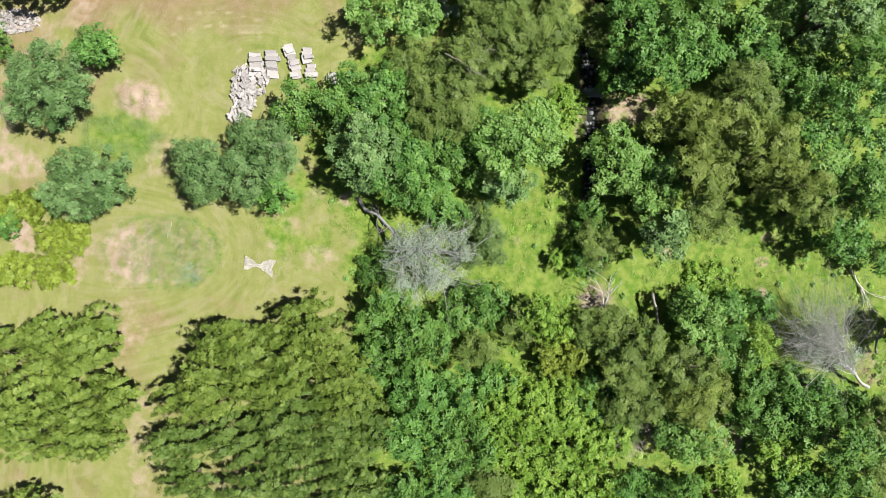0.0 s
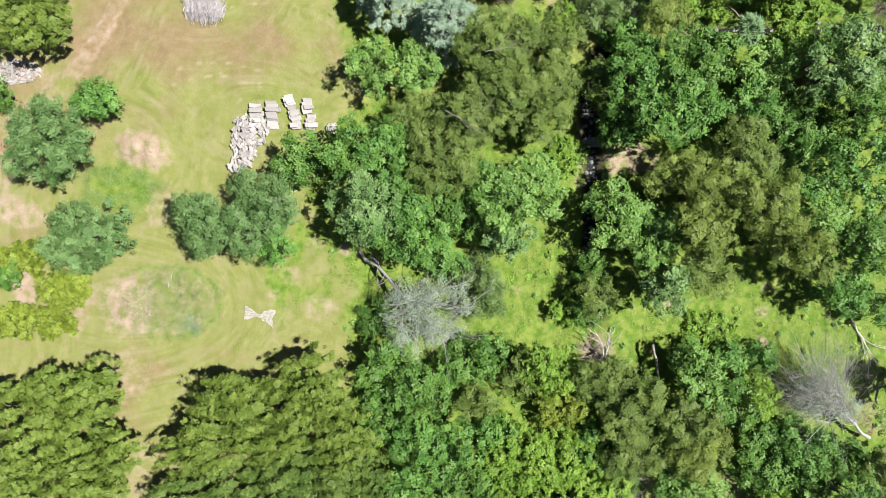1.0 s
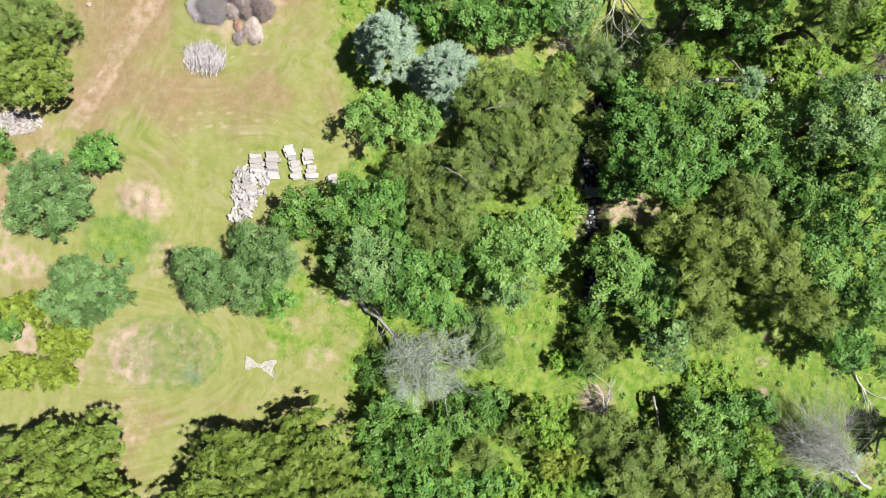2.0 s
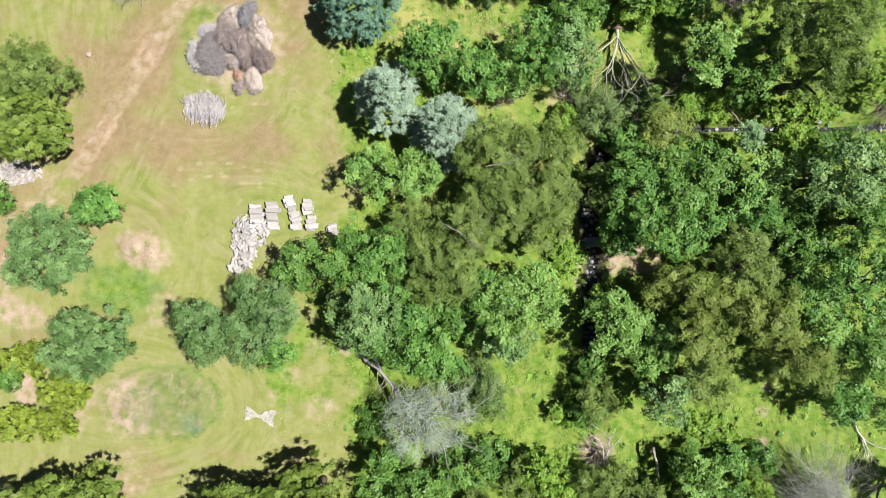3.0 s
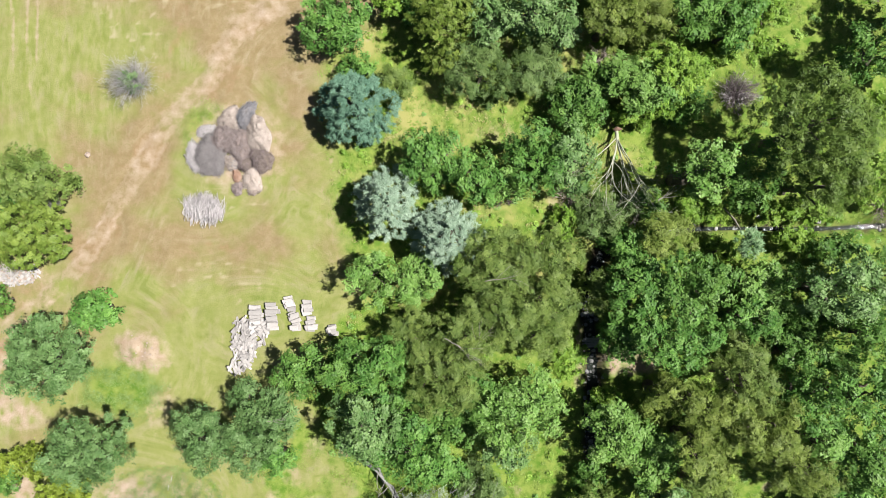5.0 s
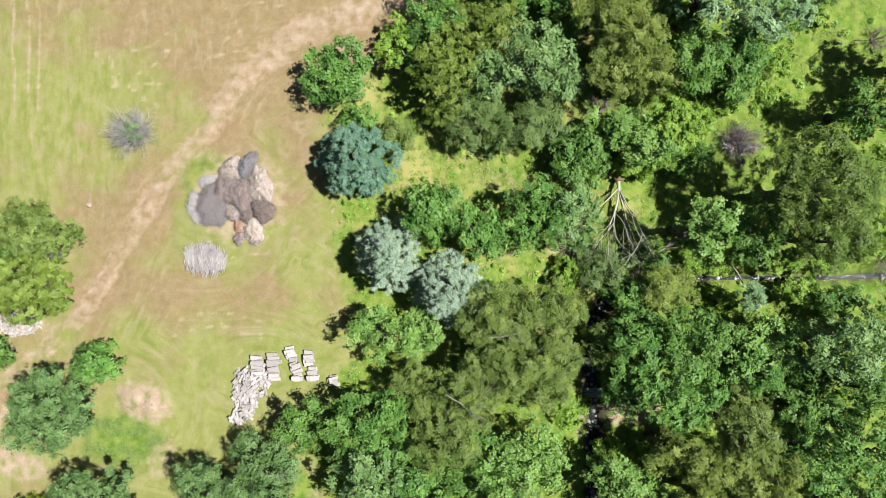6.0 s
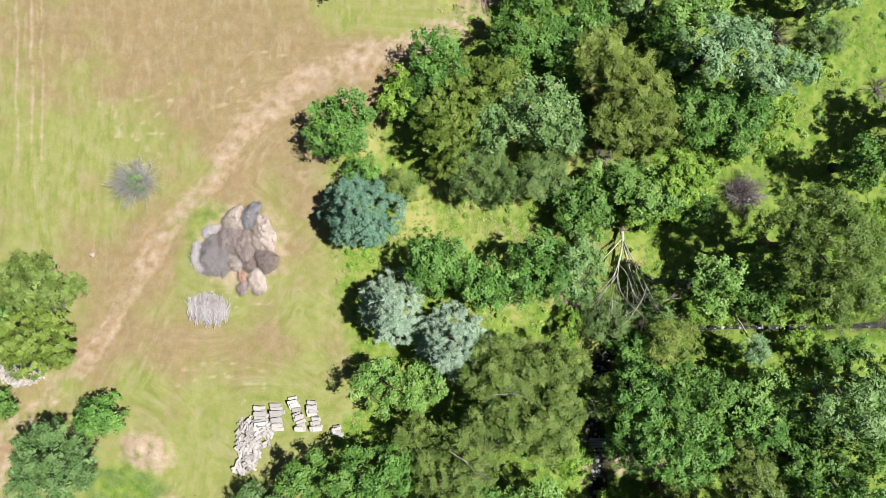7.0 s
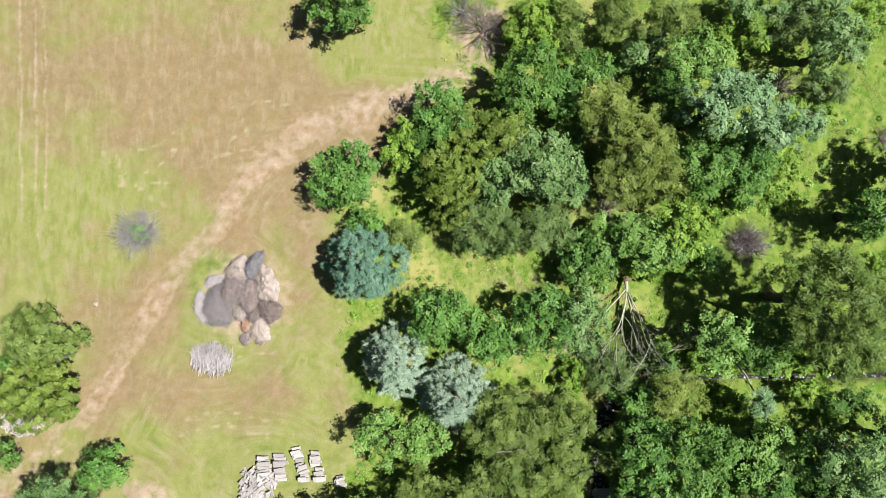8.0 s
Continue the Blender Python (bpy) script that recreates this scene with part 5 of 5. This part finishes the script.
brush_mound(-16.75, 26.35, 0.36, 0.62, 0.4, RUST, RUST, 180, "rust-orange heap beside the brush", 193, 0, 0.2, 0.010)
brush_mound(-16.7, 25.3, 0.5, 0.55, 0.35, PURPLE_LITTER, PURPLE_TWIG, 260, "small low heap of purplish brush", 194, 0, 0.25, 0.010)
brush_mound(-15.4, 25.1, 0.55, 0.35, 0.3, PINK_LITTER, TAN_TWIG, 220, "small low heap of pinkish brush", 195, 0, 0.25, 0.010)


def boulder(name, x, y, r, mat, label, seed, squash=0.7, z=None, category="rock", rough=0.3):
    bm = bmesh.new()
    bmesh.ops.create_icosphere(bm, subdivisions=3, radius=r)
    for v in bm.verts:
        k = 1 + rough * noise.noise(v.co / r * 1.6 + Vector((seed * 3.1, 0, 0))) + 0.28 * noise.noise(v.co / r * 3.5 + Vector((0, seed, 0))) + 0.10 * noise.noise(v.co / r * 9 + Vector((0, 0, seed)))
        v.co = Vector((v.co.x * k, v.co.y * k * 0.92, v.co.z * k * squash))
    me = bpy.data.meshes.new(name)
    bm.to_mesh(me)
    bm.free()
    me.polygons.foreach_set("use_smooth", np.ones(len(me.polygons), bool))
    me.materials.append(mat)
    ob = new(name, me)
    ob.location = (x, y, (ground_at(x, y) if z is None else z) + r * squash * 0.55)
    return tagged(ob, label, category, "rocks of the heap")


for k in range(34):
    spot = np.random.default_rng(300 + k)
    bed = (-24.5, -0.95) if k < 22 else (-24.2, 11.9)
    boulder("clod", bed[0] + spot.normal(0, 0.6), bed[1] + spot.normal(0, 0.5), 0.04 + 0.05 * spot.uniform(), TAN_ROCK, "small pinkish clod on bare earth", 20 + k, 0.35, category="clod")
boulder("boulder", -29.0, 27.9, 0.22, TAN_ROCK, "small pale stone in dry stubble", 15, 0.4)


def debris_heap():
    """Pale broken wood and stone under the tree beside the track."""
    rng = np.random.default_rng(90)
    root = thing("debris_heap", -34.6, 18.2, 0.0, "pale heap of broken stone and wood by the track", "rubble")
    shapes = [slab_mesh(rng, "lump", w, d, t, TAN_ROCK if w < 0.2 else PALE_STONE) for w, d, t in ((0.26, 0.15, 0.10), (0.6, 0.06, 0.05), (0.18, 0.14, 0.10), (0.85, 0.05, 0.045))]
    for k in range(280):
        a, d = rng.uniform(0, 2 * math.pi), math.sqrt(rng.uniform())
        ob = new("lump", shapes[k % 4])
        ob.parent = root
        ob.matrix_basis = pose(math.cos(a) * d * 1.9, math.sin(a) * d * 0.95, 0.08 + 0.4 * (1 - d) * rng.uniform(), rng.normal(0, 18), rng.normal(0, 18), rng.uniform(0, 180))


debris_heap()


def torn_sheet(x, y, wide, turn, seed):
    """A crumpled white sheet, gathered in the middle and torn at both ends."""
    rng = np.random.default_rng(seed)
    bm = bmesh.new()
    nu, nv = 19, 9
    grid = []
    for i in range(nu):
        u = 2 * i / (nu - 1) - 1
        half = 0.10 + (0.50 if u < 0 else 0.66) * abs(u + 0.05) ** 0.85 + 0.05 * rng.normal()
        middle = -0.12 * u + (0.10 if u > 0 else -0.05) * math.sin(3 * u)
        grid.append([bm.verts.new((u * wide * 0.5 + 0.22 * (1 - abs(v)) * (u > 0.8) * -1 + rng.normal(0, 0.03), middle + v * half + rng.normal(0, 0.02), 0.05 + 0.05 * rng.uniform() + 0.12 * max(0, 0.3 - abs(u))))
                     for v in (2 * k / (nv - 1) - 1 for k in range(nv))])
    for i in range(nu - 1):
        for k in range(nv - 1):
            bm.faces.new((grid[i][k], grid[i + 1][k], grid[i + 1][k + 1], grid[i][k + 1]))
    bmesh.ops.solidify(bm, geom=bm.faces[:], thickness=0.012)
    me = bpy.data.meshes.new("torn_sheet")
    bm.to_mesh(me)
    bm.free()
    me.materials.append(SHEET)
    ob = new("torn_sheet", me)
    ob.matrix_basis = pose(x, y, ground_at(x, y) + 0.03, 0, 0, turn)
    return tagged(ob, "crumpled torn white sheet gathered in its middle, lying on grass", "sheet")


torn_sheet(-14.55, -1.35, 2.5, -6, 1)


def stake(x, y, long, heading):
    t = Tubes()
    a = radians(heading)
    t.add([(0, 0, 0.05), (math.cos(a) * long * 0.5, math.sin(a) * long * 0.5, 0.14), (math.cos(a) * long, math.sin(a) * long, 0.2)], [0.022, 0.02, 0.016], 6)
    ob = t.object("stick", PALE_TWIG)
    ob.location = (x, y, ground_at(x, y))
    tagged(ob, "single bleached stick in a weedy bed", "stick", "loose sticks")


stake(-21.75, 1.5, 0.6, 75)
stake(-21.95, 0.8, 0.5, 78)


# ---------------------------------------------------------------- stream
def water_material():
    mat, nodes, links, bsdf, add = material("stream_water")
    where = place_node(nodes)
    fine = noise_node(nodes, links, 7.0, 5, 0.7, where)
    foam = noise_node(nodes, links, 2.2, 5, 0.7, where)
    colour = mix_colour(nodes, links, stretch(nodes, links, foam, 0.59, 0.66), (0.012, 0.015, 0.012), (0.310, 0.322, 0.341))
    links.new(colour, bsdf.inputs["Base Color"])
    bsdf.inputs["Roughness"].default_value = 0.07
    bsdf.inputs["Specular IOR Level"].default_value = 0.2
    bump = nodes.new("ShaderNodeBump")
    bump.inputs["Strength"].default_value = 0.8
    bump.inputs["Distance"].default_value = 0.05
    links.new(fine, bump.inputs["Height"])
    links.new(bump.outputs[0], bsdf.inputs["Normal"])
    return mat


def stream_line(step=0.4):
    out = []
    for (ax, ay), (bx, by) in zip(STREAM, STREAM[1:]):
        n = max(1, int(math.hypot(bx - ax, by - ay) / step))
        out += [(ax + (bx - ax) * k / n, ay + (by - ay) * k / n) for k in range(n)]
    return np.array(out + [STREAM[-1]])


def stream():
    line = stream_line()
    for _ in range(6):
        line[1:-1] = (line[:-2] + 2 * line[1:-1] + line[2:]) / 4
    way = np.gradient(line, axis=0)
    way /= np.linalg.norm(way, axis=1, keepdims=True)
    side = np.stack([-way[:, 1], way[:, 0]], axis=1)
    wide = np.interp(line[:, 0], [13, 18, 40], [0.40, 0.13, 0.20]) + 0.05 * waves(line[:, 0], line[:, 1], 3.0, 40, 2)
    verts, faces = [], []
    for i, (p, s, w) in enumerate(zip(line, side, wide)):
        for k in (-1.0, -0.5, 0.0, 0.5, 1.0):
            verts.append((p[0] + s[0] * w * k, p[1] + s[1] * w * k, -0.36))
        if i:
            a = 5 * (i - 1)
            faces += [(a + k, a + k + 1, a + k + 6, a + k + 5) for k in range(4)]
    ob = mesh_object("water", verts, faces, water_material(), smooth=True)
    tagged(ob, "narrow shallow stream with foamy riffles", "stream", kind="structure")
    rng = np.random.default_rng(44)
    shapes = []
    for k in range(5):
        bm = bmesh.new()
        bmesh.ops.create_icosphere(bm, subdivisions=1, radius=0.09 + 0.03 * k)
        for v in bm.verts:
            v.co = Vector((v.co.x * rng.uniform(0.8, 1.3), v.co.y * rng.uniform(0.8, 1.3), v.co.z * 0.6))
        me = bpy.data.meshes.new("stone")
        bm.to_mesh(me)
        bm.free()
        me.materials.append(GREY_ROCK)
        shapes.append(me)
    near = [i for i in range(len(line)) if (line[i, 0] < 16 or i % 4 == 0 and line[i, 0] < 37) and line[i, 1] > 4]
    for k in range(150):
        i = near[int(rng.integers(len(near)))]
        off = rng.normal(0, 0.42)
        stone = new("stone", shapes[k % 5])
        stone.parent = ob
        x, y = line[i] + side[i] * off
        stone.matrix_basis = pose(x, y, max(-0.36, ground_at(x, y)) + 0.02, rng.normal(0, 15), rng.normal(0, 15), rng.uniform(0, 360)) @ Matrix.Scale(rng.uniform(0.45, 1.25), 4)


stream()


def footbridge():
    """A short bridge of grey planks over the stream."""
    rng = np.random.default_rng(45)
    root = thing("footbridge", 12.3, 13.15, 0.0, "short weathered grey plank bridge over the stream", "bridge")
    board = slab_mesh(rng, "plank", 1.7, 0.17, 0.05, PLANK)
    for k in range(4):
        ob = new("plank", board)
        ob.parent = root
        ob.matrix_basis = pose(rng.normal(0, 0.05), 0.30 - 0.2 * k, 0.08, 0, 0, rng.normal(0, 2))
    for side in (-0.6, 0.6):
        beam = new("beam", slab_mesh(rng, "beam", 0.12, 0.9, 0.12, PLANK))
        beam.parent = root
        beam.matrix_basis = pose(side, 0, 0.0)


footbridge()


# ---------------------------------------------------------------- undergrowth
def undergrowth(name, leaves, label, clumps, each, size, tall, seed, keep, box, spread=0.22):
    """Low weeds in clumps where keep(x, y) allows; too many to count."""
    rng = np.random.default_rng(seed)
    X, Y = rng.uniform(box[0], box[1], clumps), rng.uniform(box[2], box[3], clumps)
    ok = rng.uniform(size=clumps) < keep(X, Y)
    X, Y = X[ok], Y[ok]
    n = len(X)
    Z = relief(X, Y)
    high = tall * rng.uniform(0.3, 1.2, n)
    tone = np.clip(rng.normal(0.5, 0.25, n) + 0.25 * waves(X, Y, 3.0, seed + 1, 2), 0, 1)
    pick = np.repeat(np.arange(n), each)
    m = len(pick)
    reach = spread * 1.7 * rng.uniform(0.6, 1.2, n)[pick]
    turn, out = rng.uniform(0, 2 * math.pi, m), np.sqrt(rng.uniform(size=m))
    off = np.stack([np.cos(turn), np.sin(turn)], axis=1) * (reach * out)[:, None]
    lift = high[pick] * (1 - out ** 2) * rng.uniform(0.75, 1.0, m)
    at = np.stack([X[pick] + off[:, 0], Y[pick] + off[:, 1], Z[pick] + 0.015 + lift], axis=1)
    facing = np.stack([off[:, 0], off[:, 1], np.full(m, 1.0)], axis=1) + rng.normal(0, 0.22, (m, 3))
    verts, faces = leaf_mesh(rng, at, facing, size[0], size[1])
    ob = mesh_object(name, verts, faces, LEAF[leaves], tint=np.repeat(np.clip(tone[pick] + rng.normal(0, 0.1, m), 0, 1), 3))
    return tagged(ob, label, "undergrowth", kind="stuff")


def in_wood(X, Y):
    dry_bank = far_from(X, Y, STREAM) > np.where(X > 16, 0.3, 0.9)
    return soft(-(east_of_edge(X, Y) + 0.6 * waves(X, Y, 4.0, 51, 2)), 1.2) * dry_bank


undergrowth("undergrowth", "weed", "bright yellow-green weeds of the woodland floor", 23000, 16, (0.115, 0.060), 0.06, 100,
            lambda X, Y: in_wood(X, Y) * np.clip(0.65 + 0.5 * waves(X, Y, 5.0, 52, 3), 0.15, 1), (-12, 40, -22, 58), 0.16)
undergrowth("undergrowth", "lime", "leafy lime-green plants standing out of the weeds", 3000, 44, (0.14, 0.095), 0.40, 107,
            lambda X, Y: in_wood(X, Y) * np.clip(0.25 + 0.7 * waves(X, Y, 3.5, 55, 3), 0.0, 1), (-10, 40, -22, 58), 0.19)
undergrowth("undergrowth", "bright", "green bramble of the woodland floor", 2000, 44, (0.14, 0.095), 0.30, 101,
            lambda X, Y: in_wood(X, Y) * np.clip(0.1 + 0.8 * waves(X, Y, 4.0, 53, 3), 0.0, 1), (-10, 40, -22, 58), 0.17)
undergrowth("dry_grass", "straw", "straw-coloured dry grass between the weeds", 14000, 11, (0.24, 0.04), 0.25, 102,
            lambda X, Y: soft(X - 17, 2.0) * soft(15 - Y, 2.0) * in_wood(X, Y) * np.clip(0.12 + 0.8 * waves(X, Y, 6.0, 54, 3), 0.0, 1), (-12, 40, -22, 58), 0.2)
undergrowth("weeds", "weed", "green weeds on beds and heaps in the meadow", 14000, 12, (0.09, 0.035), 0.03, 103,
            lambda X, Y: np.clip(0.22 * blob(X, Y, -20.6, -0.6, 2.8, 2.8, 0.4) + np.clip(0.3 + 0.6 * waves(X, Y, 2.6, 57, 2), 0, 1) * blob(X, Y, -11.6, 3.0, 3.8, 5.2, 0.5)
                                 + 0.5 * blob(X, Y, -19.2, 30.4, 2.0, 1.8, 0.4), 0, 1), (-30, -7, -5, 33), 0.2)
undergrowth("weeds", "herb", "soft green weeds beside the heap of earth", 2600, 12, (0.10, 0.04), 0.10, 108,
            lambda X, Y: np.clip(0.35 + 0.5 * waves(X, Y, 2.0, 56, 2), 0, 1) * blob(X, Y, -26.0, 8.8, 3.5, 2.4, 0.35), (-30, -22, 5.5, 12), 0.2)
undergrowth("weeds", "grey", "grey-green weeds in the oval bed", 4000, 14, (0.08, 0.03), 0.04, 106,
            lambda X, Y: 0.7 * blob(X, Y, -21.8, -0.3, 3.8, 2.7, 0.3), (-28, -17, -4, 3), 0.2)
undergrowth("weeds", "herb", "darker green weeds along the rim of the oval bed", 4200, 10, (0.09, 0.035), 0.07, 109,
            lambda X, Y: 0.6 * soft(np.abs(np.sqrt(((X + 22.4) / 4.7) ** 2 + ((Y + 0.3) / 3.0) ** 2) - 0.98) - 0.03, 0.05), (-28, -17, -4, 3.5), 0.12)
undergrowth("weeds", "bluish", "bluish weeds in the oval bed", 90, 9, (0.12, 0.05), 0.15, 104,
            lambda X, Y: blob(X, Y, -20.2, -2.1, 0.9, 0.8, 0.5), (-21.5, -19, -3.2, -1), 0.25)
undergrowth("dead_leaves", "russet", "russet dead leaves on bare woodland soil", 2600, 8, (0.16, 0.10), 0.12, 105,
            lambda X, Y: np.clip(blob(X, Y, 15.6, 12.0, 2.3, 1.1, 0.4) * 0.5 + blob(X, Y, 12.8, -3.7, 1.5, 1.5, 0.4) + blob(X, Y, 26.3, -14.5, 3.4, 1.8, 0.4) + blob(X, Y, 26.1, -3.0, 0.8, 0.7, 0.4)
                                 + blob(X, Y, 18.7, 0.4, 0.7, 0.7, 0.4) + blob(X, Y, 13.8, 30.9, 0.9, 0.7, 0.4) + blob(X, Y, 35.0, -8.8, 1.4, 1.3, 0.4), 0, 1), (10, 37, -18, 33), 0.2)
